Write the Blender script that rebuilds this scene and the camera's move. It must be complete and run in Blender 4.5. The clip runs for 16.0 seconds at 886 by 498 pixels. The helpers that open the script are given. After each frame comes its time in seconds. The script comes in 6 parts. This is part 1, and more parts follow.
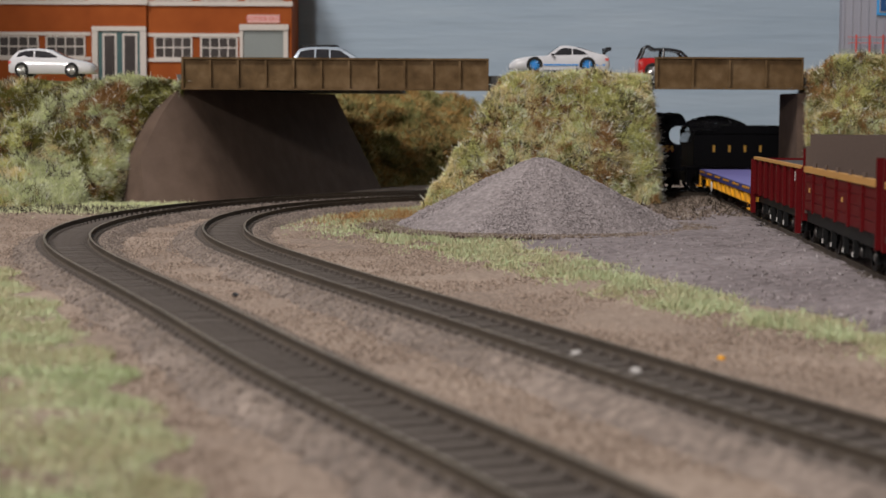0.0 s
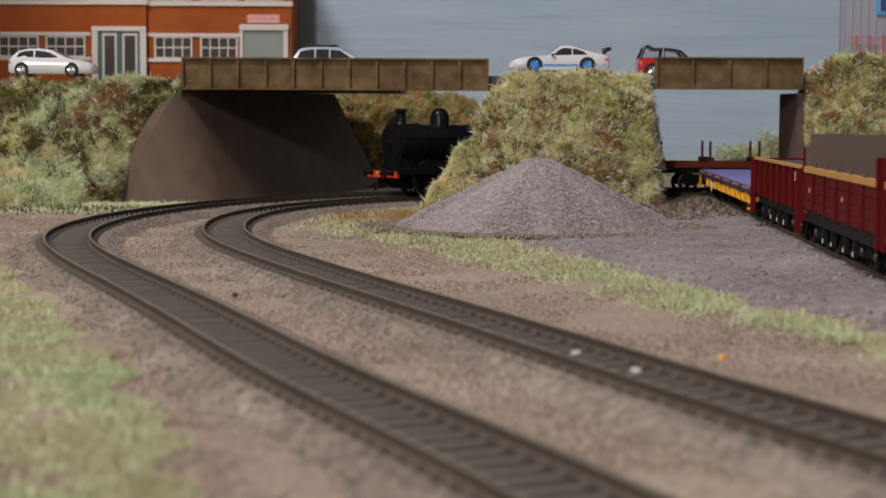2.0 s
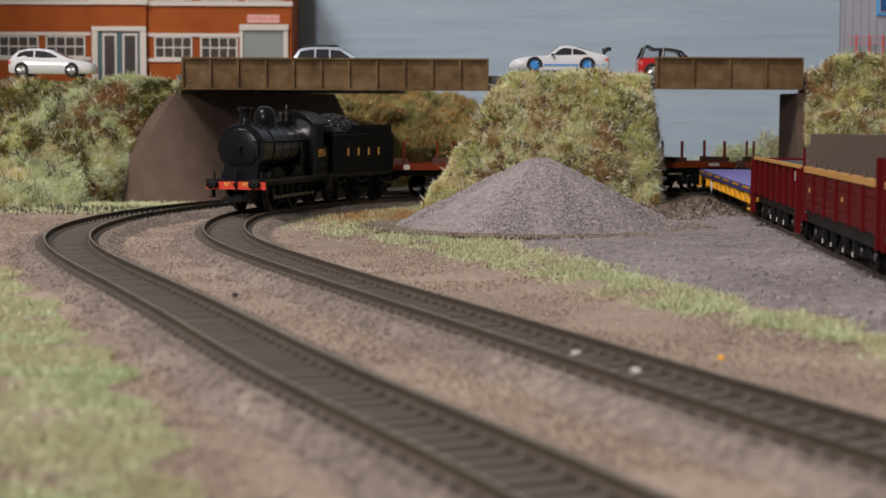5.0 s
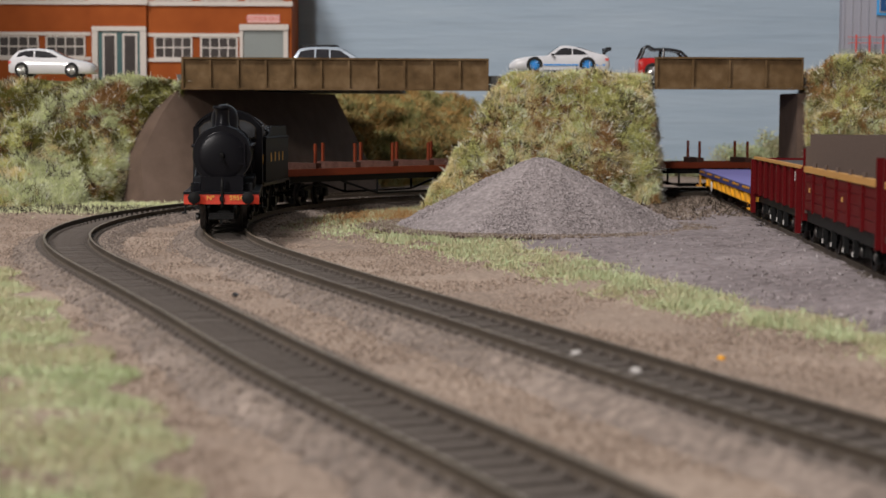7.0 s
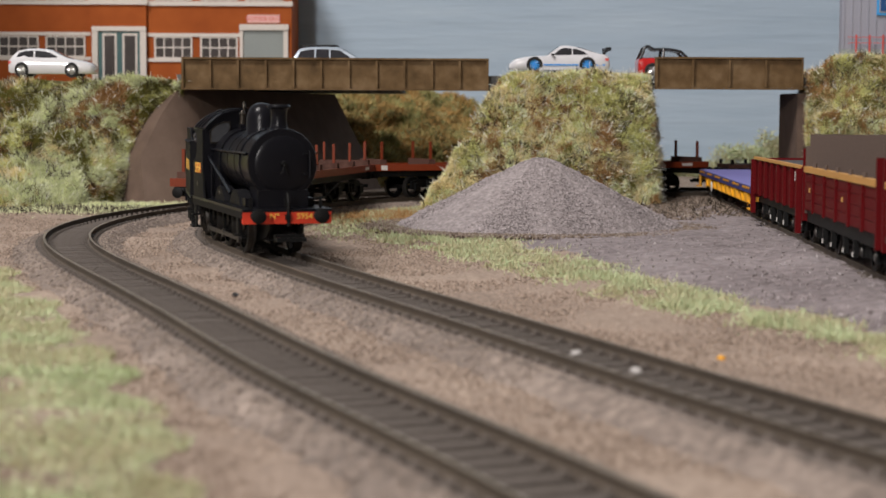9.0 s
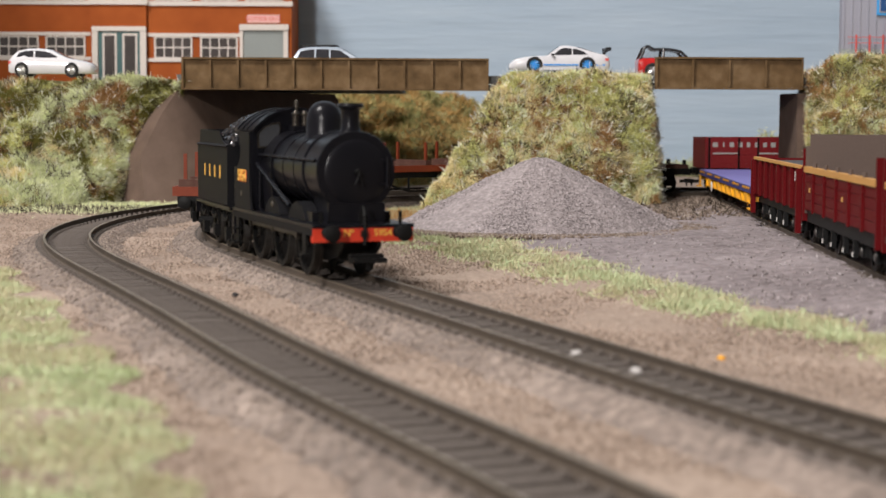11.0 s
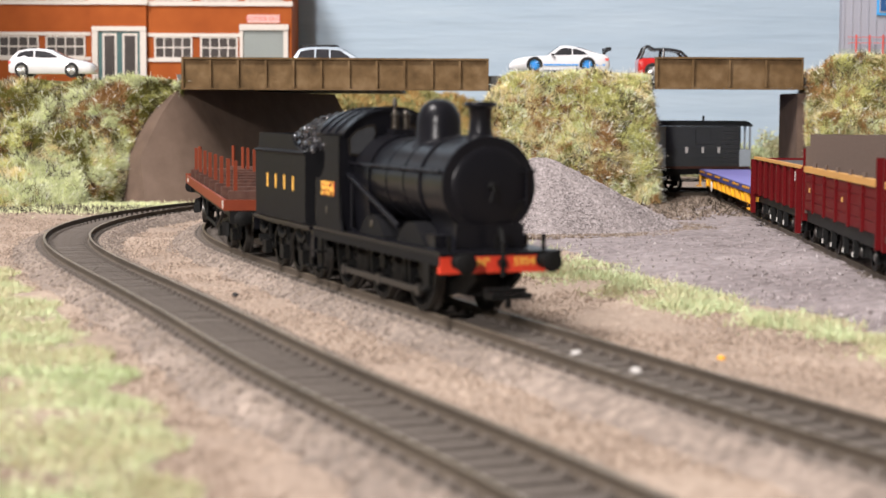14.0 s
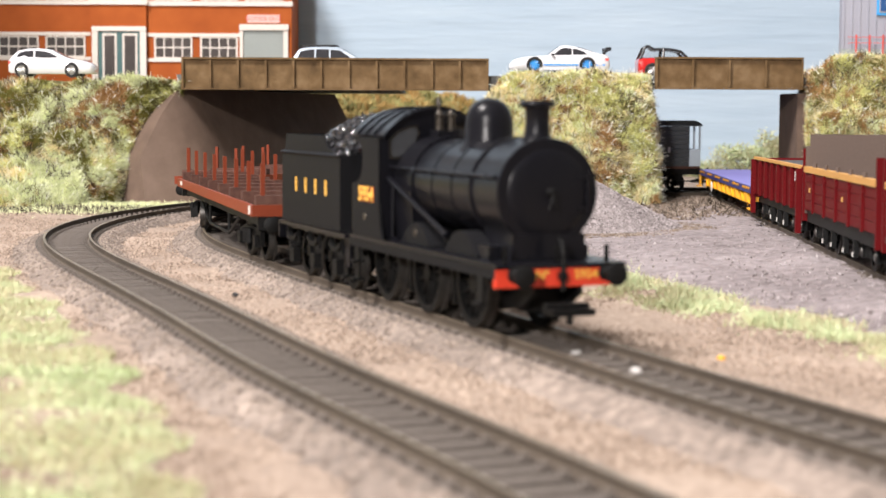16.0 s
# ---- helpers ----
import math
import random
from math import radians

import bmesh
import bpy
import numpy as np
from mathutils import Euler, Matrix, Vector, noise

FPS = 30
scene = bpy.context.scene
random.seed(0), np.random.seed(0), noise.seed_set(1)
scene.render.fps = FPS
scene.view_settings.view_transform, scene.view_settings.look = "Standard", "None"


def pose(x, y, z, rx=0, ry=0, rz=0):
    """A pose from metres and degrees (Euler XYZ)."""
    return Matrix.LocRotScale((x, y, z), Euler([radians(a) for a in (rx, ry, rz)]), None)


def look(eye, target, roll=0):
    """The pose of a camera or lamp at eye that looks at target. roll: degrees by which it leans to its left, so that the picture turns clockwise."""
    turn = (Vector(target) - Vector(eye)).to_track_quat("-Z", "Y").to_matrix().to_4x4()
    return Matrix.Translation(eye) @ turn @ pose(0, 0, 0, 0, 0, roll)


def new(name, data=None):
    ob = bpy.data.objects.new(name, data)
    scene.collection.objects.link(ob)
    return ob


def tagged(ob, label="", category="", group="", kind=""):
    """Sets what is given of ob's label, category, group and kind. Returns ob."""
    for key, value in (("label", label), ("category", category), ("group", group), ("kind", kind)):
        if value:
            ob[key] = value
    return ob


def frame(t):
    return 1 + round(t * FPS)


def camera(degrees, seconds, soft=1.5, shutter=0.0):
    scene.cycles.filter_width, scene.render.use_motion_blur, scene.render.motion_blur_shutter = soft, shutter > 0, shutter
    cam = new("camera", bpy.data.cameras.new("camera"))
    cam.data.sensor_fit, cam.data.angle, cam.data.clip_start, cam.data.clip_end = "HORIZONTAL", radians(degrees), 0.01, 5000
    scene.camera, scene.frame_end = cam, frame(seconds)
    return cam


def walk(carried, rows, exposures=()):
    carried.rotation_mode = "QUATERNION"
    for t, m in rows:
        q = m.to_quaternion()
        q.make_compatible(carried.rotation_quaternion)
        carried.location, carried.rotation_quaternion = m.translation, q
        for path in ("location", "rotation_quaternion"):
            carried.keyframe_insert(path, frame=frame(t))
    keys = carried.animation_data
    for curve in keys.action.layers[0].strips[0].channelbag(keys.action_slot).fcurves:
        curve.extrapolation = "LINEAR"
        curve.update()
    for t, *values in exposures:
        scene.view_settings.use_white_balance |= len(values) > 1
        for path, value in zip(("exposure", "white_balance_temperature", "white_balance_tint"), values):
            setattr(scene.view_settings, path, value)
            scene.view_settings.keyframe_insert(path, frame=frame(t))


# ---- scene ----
# A table-top railway in 1:76, 16.5 mm gauge, seen by a camera that stands still on the board.
cam = camera(29.3, 16.0)
cam.data.dof.use_dof = True
cam.data.dof.focus_distance = 0.80
cam.data.dof.aperture_fstop = 30.0
EYE = look((0, 0, 0.0564), (0, 1, 0.0564 - math.tan(0.0792)), 0.286)
walk(cam, [(0.0, EYE), (16.0, EYE)],
     exposures=[(0.0, 0.38), (2.5, 0.44), (3.5, 0.51), (7.0, 0.54), (9.0, 0.70), (11.5, 1.12), (12.5, 1.31), (14.0, 1.52), (16.0, 1.78)])

# ---- world and lamps ----
world = bpy.data.worlds.new("hall_air")
world.use_nodes = True
world.node_tree.nodes["Background"].inputs[0].default_value = (0.85, 0.9, 1.0, 1)
world.node_tree.nodes["Background"].inputs[1].default_value = 0.05
scene.world = world


def area_lamp(name, eye, target, watts, size, colour):
    data = bpy.data.lights.new(name, "AREA")
    data.energy, data.size, data.color, data.shape = watts, size, colour, "DISK"
    ob = new(name, data)
    ob.matrix_world = look(eye, target)
    return ob


area_lamp("hall_lamp", (-0.85, 0.05, 1.62), (0.0, 0.85, 0.03), 22, 0.5, (1.0, 0.942, 0.915))
area_lamp("hall_lamp", (-0.90, -2.2, 0.98), (0.0, 1.0, 0.05), 26, 0.22, (1.0, 0.942, 0.915))

# ---- materials ----


def material(name, colours, scale=300.0, rough=0.8, metal=0.0, bump=0.0, bump_scale=None, island=0.0, big=12.0, stops=None, coat=0.0, detail=5.0, spec=0.5):
    """Colours mixed by noise at two scales; bump in metres of relief."""
    m = bpy.data.materials.new(name)
    m.use_nodes = True
    nt = m.node_tree
    n, l = nt.nodes, nt.links
    b = n["Principled BSDF"]
    b.inputs["Roughness"].default_value = rough
    b.inputs["Metallic"].default_value = metal
    b.inputs["Coat Weight"].default_value = coat
    b.inputs["Specular IOR Level"].default_value = spec
    tc = n.new("ShaderNodeTexCoord")
    na = n.new("ShaderNodeTexNoise")
    na.inputs["Scale"].default_value, na.inputs["Detail"].default_value = scale, detail
    l.new(tc.outputs["Object"], na.inputs["Vector"])
    nb = n.new("ShaderNodeTexNoise")
    nb.inputs["Scale"].default_value, nb.inputs["Detail"].default_value = big, 4
    l.new(tc.outputs["Object"], nb.inputs["Vector"])
    mix = n.new("ShaderNodeMath")
    mix.operation = "MULTIPLY_ADD"
    mix.inputs[1].default_value = 0.55
    l.new(na.outputs["Fac"], mix.inputs[0])
    half = n.new("ShaderNodeMath")
    half.operation = "MULTIPLY"
    half.inputs[1].default_value = 0.45
    l.new(nb.outputs["Fac"], half.inputs[0])
    l.new(half.outputs[0], mix.inputs[2])
    value = mix.outputs[0]
    if island:
        g = n.new("ShaderNodeNewGeometry")
        lerp = n.new("ShaderNodeMix")
        lerp.inputs[0].default_value = island
        l.new(value, lerp.inputs[2])
        l.new(g.outputs["Random Per Island"], lerp.inputs[3])
        value = lerp.outputs[0]
    r = n.new("ShaderNodeValToRGB")
    k = len(colours)
    stops = stops or [0.32 + 0.36 * i / max(1, k - 1) for i in range(k)] if not island else [i / max(1, k - 1) for i in range(k)]
    while len(r.color_ramp.elements) < k:
        r.color_ramp.elements.new(0.5)
    for e, p, c in zip(r.color_ramp.elements, stops, colours):
        e.position, e.color = p, (*c, 1)
    l.new(value, r.inputs[0])
    l.new(r.outputs[0], b.inputs["Base Color"])
    if bump:
        nc = n.new("ShaderNodeTexNoise")
        nc.inputs["Scale"].default_value, nc.inputs["Detail"].default_value = bump_scale or scale, 6
        l.new(tc.outputs["Object"], nc.inputs["Vector"])
        bm_ = n.new("ShaderNodeBump")
        bm_.inputs["Strength"].default_value, bm_.inputs["Distance"].default_value = 1.0, bump
        l.new(nc.outputs["Fac"], bm_.inputs["Height"])
        l.new(bm_.outputs["Normal"], b.inputs["Normal"])
    return m


def tone(c, k):
    return tuple(min(1.0, v * k) for v in c)


def paint(name, c, rough=0.5, vary=0.12, metal=0.0, bump=0.00004, scale=900.0, coat=0.0, spec=0.5):
    return material(name, [tone(c, 1 - vary), c, tone(c, 1 + vary)], scale, rough, metal, bump, None, 0.0, 25.0, None, coat, spec=spec)


M_SAND = material("sand_ballast", [(0.19, 0.143, 0.114), (0.335, 0.257, 0.203), (0.49, 0.388, 0.31)], 520, 0.95, 0, 0.0012, 520, big=11)
M_YARD = material("yard_plaster", [(0.13, 0.108, 0.108), (0.25, 0.213, 0.216), (0.36, 0.318, 0.322)], 260, 0.85, 0, 0.0016, 240, big=14)
M_PILE = material("grey_grit", [(0.17, 0.147, 0.145), (0.29, 0.255, 0.255), (0.44, 0.39, 0.39)], 500, 0.95, 0, 0.0012, 650, big=14)
M_SOIL = material("bank_soil", [(0.08, 0.055, 0.02), (0.22, 0.21, 0.08), (0.36, 0.33, 0.16)], 130, 0.95, 0, 0.002, 200, big=16)
M_SLEEPER = paint("dusty_grey_sleeper", (0.135, 0.115, 0.101), 0.9, 0.35, spec=0.2)
M_RAIL = paint("dusty_rail_side", (0.085, 0.065, 0.048), 0.75, 0.35, 0.0)
M_RAILTOP = paint("dull_rail_top", (0.26, 0.21, 0.15), 0.42, 0.3, 0.6)
M_STONE = material("ballast_grit", [(0.04, 0.035, 0.032), (0.09, 0.077, 0.070), (0.30, 0.262, 0.242)], 300, 0.95, island=0.8)
M_GIRDER = material("weathered_girder", [(0.062, 0.036, 0.013), (0.12, 0.072, 0.030), (0.185, 0.122, 0.062)], 130, 0.65, 0, 0.0003, 400, big=30, spec=0.2)
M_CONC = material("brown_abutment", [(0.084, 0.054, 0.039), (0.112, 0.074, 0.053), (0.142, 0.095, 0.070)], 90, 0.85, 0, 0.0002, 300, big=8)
M_SKY = material("painted_sky", [(0.33, 0.425, 0.52), (0.375, 0.47, 0.565), (0.42, 0.515, 0.605)], 70, 0.75, 0, 0.0010, 130, big=5)
def along(m, stretch):
    """Draws a material's grain out along x."""
    nt = m.node_tree
    tc = next(q for q in nt.nodes if q.type == "TEX_COORD")
    mp = nt.nodes.new("ShaderNodeMapping")
    mp.inputs["Scale"].default_value = (1.0 / stretch, 1.0, 1.0)
    for q in list(tc.outputs["Object"].links):
        nt.links.new(mp.outputs["Vector"], q.to_socket)
    nt.links.new(tc.outputs["Object"], mp.inputs["Vector"])


along(M_SKY, 9.0)
M_ROAD = paint("road_grey", (0.12, 0.12, 0.12), 0.9, 0.25)
M_HALL = paint("hall_wall", (0.50, 0.49, 0.48), 0.9, 0.1)

# ---- mesh helpers ----


def part(name, bm, mat, parent=None, label="", smooth=False, bevel=0.0):
    if bevel:
        edges = [e for e in bm.edges if len(e.link_faces) == 2 and e.calc_face_angle(0) > 0.5]
        bmesh.ops.bevel(bm, geom=edges, offset=bevel, segments=2, affect="EDGES", clamp_overlap=True)
    me = bpy.data.meshes.new(name)
    bm.to_mesh(me)
    bm.free()
    if smooth:
        me.polygons.foreach_set("use_smooth", [True] * len(me.polygons))
        me.set_sharp_from_angle(angle=radians(38))
    for m in mat if isinstance(mat, (list, tuple)) else [mat]:
        me.materials.append(m)
    ob = new(name, me)
    if parent is not None:
        ob.parent = parent
    if label:
        tagged(ob, label)
    return ob


def thing(name, label, category, group="", kind="", m=None):
    ob = tagged(new(name), label, category, group, kind)
    if m is not None:
        ob.matrix_basis = m
    return ob


def box(bm, x0, x1, y0, y1, z0, z1):
    v = [bm.verts.new((x, y, z)) for z in (z0, z1) for x, y in ((x0, y0), (x1, y0), (x1, y1), (x0, y1))]
    for f in ((3, 2, 1, 0), (4, 5, 6, 7), (0, 1, 5, 4), (1, 2, 6, 5), (2, 3, 7, 6), (3, 0, 4, 7)):
        bm.faces.new([v[i] for i in f])
    return bm


def boxes(*rows):
    bm = bmesh.new()
    for r in rows:
        box(bm, *r)
    return bm


def rings(bm, loops, cap=True, close=True):
    """Skin equal loops of points one after another."""
    vs = [[bm.verts.new(p) for p in lp] for lp in loops]
    n = len(vs[0])
    for a, b in zip(vs, vs[1:]):
        for i in range(n if close else n - 1):
            j = (i + 1) % n
            bm.faces.new((a[i], a[j], b[j], b[i]))
    if cap:
        bm.faces.new(list(reversed(vs[0])))
        bm.faces.new(vs[-1])
    return bm


def rod(bm, a, b, r, r2=None, seg=12):
    a, b = Vector(a), Vector(b)
    q = (b - a).to_track_quat("Z", "Y")
    r2 = r if r2 is None else r2
    lp = []
    for p, k in ((a, r), (b, r2)):
        lp.append([p + q @ Vector((k * math.cos(2 * math.pi * i / seg), k * math.sin(2 * math.pi * i / seg), 0)) for i in range(seg)])
    return rings(bm, lp)


def turned(bm, at, profile, seg=28, axis="z"):
    """A lathe: profile rows (radius, height) about an upright (or x, y) axis through at."""
    lp = []
    for r, h in profile:
        ring = []
        for i in range(seg):
            a = 2 * math.pi * i / seg
            c, s = r * math.cos(a), r * math.sin(a)
            o = {"z": (c, s, h), "x": (h, c, s), "y": (s, h, c)}[axis]
            ring.append(Vector(at) + Vector(o))
        lp.append(ring)
    return rings(bm, lp)


def prism(bm, outline, y0, y1, plane="xz"):
    """An outline in x-z (or y-z, x-y) pushed through from y0 to y1."""
    def put(p, k):
        return {"xz": (p[0], k, p[1]), "yz": (k, p[0], p[1]), "xy": (p[0], p[1], k)}[plane]
    rings(bm, [[put(p, y0) for p in outline], [put(p, y1) for p in outline]])
    bmesh.ops.recalc_face_normals(bm, faces=bm.faces[:])
    return bm


def raw_mesh(name, verts, faces, mat, parent=None, label="", kind=""):
    me = bpy.data.meshes.new(name)
    me.from_pydata(verts, [], faces)
    for m in mat if isinstance(mat, (list, tuple)) else [mat]:
        me.materials.append(m)
    ob = new(name, me)
    if parent is not None:
        ob.parent = parent
    return tagged(ob, label, "", "", kind)


# ---- the two running lines: bend (1/m) at even steps along each ----
RAIL_Z = 0.006
PITCH = 0.0071
STEP = 0.1
BEND_A = [0.0, 0.0, 0.0, 0.0, 0.0, 0.9, 1.51, 2.43, 3.91, 3.99, 2.88, 1.85, 1.82, 0.15, 0.28, -0.31, 0.51, 0.13, 0.0, 0.0]
BEND_B = [0.0, 0.0, 0.0, 1.2, 2.3, 2.89, 3.29, 2.68, 1.86, 2.07, 2.28, 0.81, -0.15, -0.29, 0.88, -0.94, -0.96, -0.9, 0.0, 0.0]


class Line:
    def __init__(self, x, y, heading, bends):
        self.s = np.arange(-1.4, 0.9, 0.003)
        k = np.interp(self.s, np.arange(len(bends)) * STEP - 1.0, bends)
        zero = int(np.argmin(abs(self.s)))
        h = np.cumsum(k) * 0.003
        self.h = h - h[zero] + heading
        px, py = np.cumsum(np.cos(self.h)) * 0.003, np.cumsum(np.sin(self.h)) * 0.003
        self.x, self.y = px - px[zero] + x, py - py[zero] + y

    def at(self, s, side=0.0):
        x, y, h = (float(np.interp(s, self.s, v)) for v in (self.x, self.y, self.h))
        return x - side * math.sin(h), y + side * math.cos(h), h


LINE_A = Line(-0.097, 0.888, 4.542, BEND_A)
LINE_B = Line(-0.156, 0.702, 4.902, BEND_B)


class Straight:
    def __init__(self, x, y, dx, dy):
        self.x, self.y, self.h = x, y, math.atan2(dy, dx)

    def at(self, s, side=0.0):
        c, n = math.cos(self.h), math.sin(self.h)
        return self.x + s * c - side * n, self.y + s * n + side * c, self.h


LINE_C = Straight(0.1903, 1.24, -0.0575, -1.0)

# ---- ground, rails and sleepers ----


def lay_ground():
    xs = np.concatenate([np.linspace(-1.3, -0.5, 10)[:-1], np.linspace(-0.5, 0.5, 201), np.linspace(0.5, 1.3, 10)[1:]])
    ys = np.concatenate([np.linspace(-0.4, 0.15, 10)[:-1], np.linspace(0.15, 1.5, 271), np.linspace(1.5, 1.62, 5)[1:]])
    verts = []
    for y in ys:
        for x in xs:
            z = 0.0012 * noise.noise((x * 30, y * 30, 0)) + 0.0006 * noise.noise((x * 140, y * 140, 3))
            verts.append((x, y, z))
    n = len(xs)
    faces = [(j * n + i, j * n + i + 1, (j + 1) * n + i + 1, (j + 1) * n + i) for j in range(len(ys) - 1) for i in range(n - 1)]
    g = raw_mesh("ground", verts, faces, M_SAND)
    g.data.polygons.foreach_set("use_smooth", [True] * len(faces))
    tagged(g, "sandy tan scenic ballast covering the layout board", "ground", "", "structure")


def rail_mesh(line, side, s0, s1):
    """A rail with foot, web and head."""
    prof = [(-0.0009, -0.0026), (0.0009, -0.0026), (0.0009, -0.0022), (0.0003, -0.0020), (0.0003, -0.0007), (0.00045, -0.0005), (0.00045, 0.0),
            (-0.00045, 0.0), (-0.00045, -0.0005), (-0.0003, -0.0007), (-0.0003, -0.0020), (-0.0009, -0.0022)]
    bm = bmesh.new()
    n = max(2, int((s1 - s0) / 0.006))
    lp = []
    for i in range(n + 1):
        s = s0 + (s1 - s0) * i / n
        lp.append([(*line.at(s, side + u)[:2], RAIL_Z + w) for u, w in prof])
    rings(bm, lp)
    bmesh.ops.recalc_face_normals(bm, faces=bm.faces[:])
    for f in bm.faces:
        f.material_index = 1 if f.normal.z > 0.9 and f.calc_center_median().z > RAIL_Z - 0.0003 else 0
    return bm


SLEEPER = None


def lay_track(name, line, s0, s1, label):
    global SLEEPER
    t = tagged(thing(name, label, "railway track"), kind="structure")
    for side in (0.0091, -0.0091):
        part("rail", rail_mesh(line, side, s0, s1), [M_RAIL, M_RAILTOP], t, smooth=True)
    if SLEEPER is None:
        bm = boxes((-0.0018, 0.0018, -0.0155, 0.0155, -0.002, 0.0))
        for y in (-0.0111, -0.0071, 0.0071, 0.0111):
            box(bm, -0.0010, 0.0010, y - 0.0007, y + 0.0007, 0.0, 0.0008)
        SLEEPER = bpy.data.meshes.new("sleeper")
        bm.to_mesh(SLEEPER)
        bm.free()
        SLEEPER.materials.append(M_SLEEPER)
    s = s0
    while s < s1:
        x, y, h = line.at(s)
        o = new("sleeper", SLEEPER)
        o.parent = t
        o.matrix_basis = Matrix.Translation((x, y, RAIL_Z - 0.0026 + random.uniform(-0.0001, 0.0001))) @ Matrix.Rotation(h + random.uniform(-0.02, 0.02), 4, "Z")
        s += PITCH if name != "siding_track" else 0.009
    return t


lay_ground()
lay_track("running_track", LINE_A, -1.35, 0.86, "single curved model track with dark sleepers and rusty rails")
lay_track("running_track", LINE_B, -1.2, 0.80, "outer curved model track with dark sleepers and rusty rails")
lay_track("siding_track", LINE_C, 0.14, 0.95, "siding track beside the grey yard under the wagons")


def shoulder(line, s0, s1, name):
    """Ballast packed between the rails and banked over the sleeper ends, running out into the sand."""
    n = int((s1 - s0) / 0.004)
    rows = []
    for i in range(n + 1):
        s = s0 + (s1 - s0) * i / n

        def edge(k):
            return 0.0245 + 0.0045 * noise.noise((s * 45, k, 0)) + 0.002 * noise.noise((s * 170, k, 0))

        def lump(u):
            return 0.0007 * noise.noise((s * 160, u * 420, 5)) + 0.0004 * noise.noise((s * 420, u * 700, 8))
        row = []
        for u, z in ((edge(1.7), -0.001), (0.0188, 0.0015 + 2 * lump(1)), (0.0160, 0.0032 + lump(2)), (0.0126, 0.0036 + lump(3)), (0.0100, 0.0020), (0.004, 0.0014), (-0.004, 0.0014),
                     (-0.0100, 0.0020), (-0.0126, 0.0036 + lump(4)), (-0.0160, 0.0032 + lump(5)), (-0.0188, 0.0015 + 2 * lump(6)), (-edge(9.7), -0.001)):
            row.append((*line.at(s, u)[:2], z))
        rows.append(row)
    w = len(rows[0])
    faces = [(j * w + i, (j + 1) * w + i, (j + 1) * w + i + 1, j * w + i + 1) for j in range(n) for i in range(w - 1)]
    ob = raw_mesh(name, [p for r in rows for p in r], faces, [M_SHOULDER, M_BED])
    ob.data.polygons.foreach_set("material_index", [1 if 3 <= i <= 7 else 0 for j in range(n) for i in range(w - 1)])
    ob.data.polygons.foreach_set("use_smooth", [True] * len(faces))
    tagged(ob, "low shoulder of grey-brown ballast under the track", "ballast", "", "structure")


# ballast darkened between the rails, for the shade in the sleeper gaps
M_BED = material("shaded_track_bed", [(0.030, 0.026, 0.024), (0.060, 0.052, 0.047), (0.12, 0.104, 0.095)], 420, 0.95, 0, 0.001, 480, big=22)
M_SHOULDER = material("track_ballast", [(0.10, 0.080, 0.068), (0.225, 0.180, 0.152), (0.38, 0.308, 0.260)], 420, 0.95, 0, 0.0014, 480, big=22)
shoulder(LINE_A, -1.35, 0.86, "ballast_shoulder")
shoulder(LINE_B, -1.2, 0.80, "ballast_shoulder")

# ---- hall and painted sky ----
M_PLY = material("plywood", [(0.28, 0.19, 0.11), (0.36, 0.25, 0.15), (0.43, 0.31, 0.19)], 40, 0.8, 0, 0.0003, 60)
ob = part("backdrop", boxes((-1.3, 1.3, 1.62, 1.64, -0.006, 1.0)), M_SKY)
tagged(ob, "pale blue-grey painted sky board behind the layout", "backdrop", "", "structure")
ob = part("ceiling", boxes((-2.6, 2.6, -2.6, 2.2, 2.3, 2.34)), M_HALL)
tagged(ob, "plain hall ceiling above the layout", "ceiling", "", "structure")
ob = part("floor", boxes((-2.6, 2.6, -2.6, 2.2, -0.94, -0.9)), M_HALL)
tagged(ob, "plain hall floor below the layout", "floor", "", "structure")
ob = part("layout_board", boxes((-1.3, 1.3, -0.4, 1.66, -0.06, -0.006)), M_PLY, bevel=0.002)
tagged(ob, "plywood board that carries the railway layout", "board", "", "structure")
# added out of view on the left, to throw shade on the factory wall
tagged(part("shade_board", boxes((-0.475, -0.460, 1.16, 1.618, -0.005, 0.45)), M_PLY, bevel=0.001), "unseen plywood board added to shade the left end of the factory", "board", "", "structure")
for name, b in (("wall_north", (-2.6, 2.6, 2.2, 2.25, -0.9, 2.3)), ("wall_south", (-2.6, 2.6, -2.65, -2.6, -0.9, 2.3)), ("wall_west", (-2.65, -2.6, -2.6, 2.2, -0.9, 2.3)), ("wall_east", (2.6, 2.65, -2.6, 2.2, -0.9, 2.3))):
    tagged(part(name, boxes(b), M_HALL), "plain hall wall around the layout", "wall", "", "structure")

# ---- banks ----


def resample(pts, n):
    pts = [Vector(p) for p in pts]
    d = [0.0]
    for a, b in zip(pts, pts[1:]):
        d.append(d[-1] + (b - a).length)
    out = []
    for i in range(n):
        t = d[-1] * i / (n - 1)
        k = max(j for j in range(len(d) - 1) if d[j] <= t + 1e-9)
        f = (t - d[k]) / max(1e-9, d[k + 1] - d[k])
        out.append(pts[k].lerp(pts[k + 1], f))
    return out


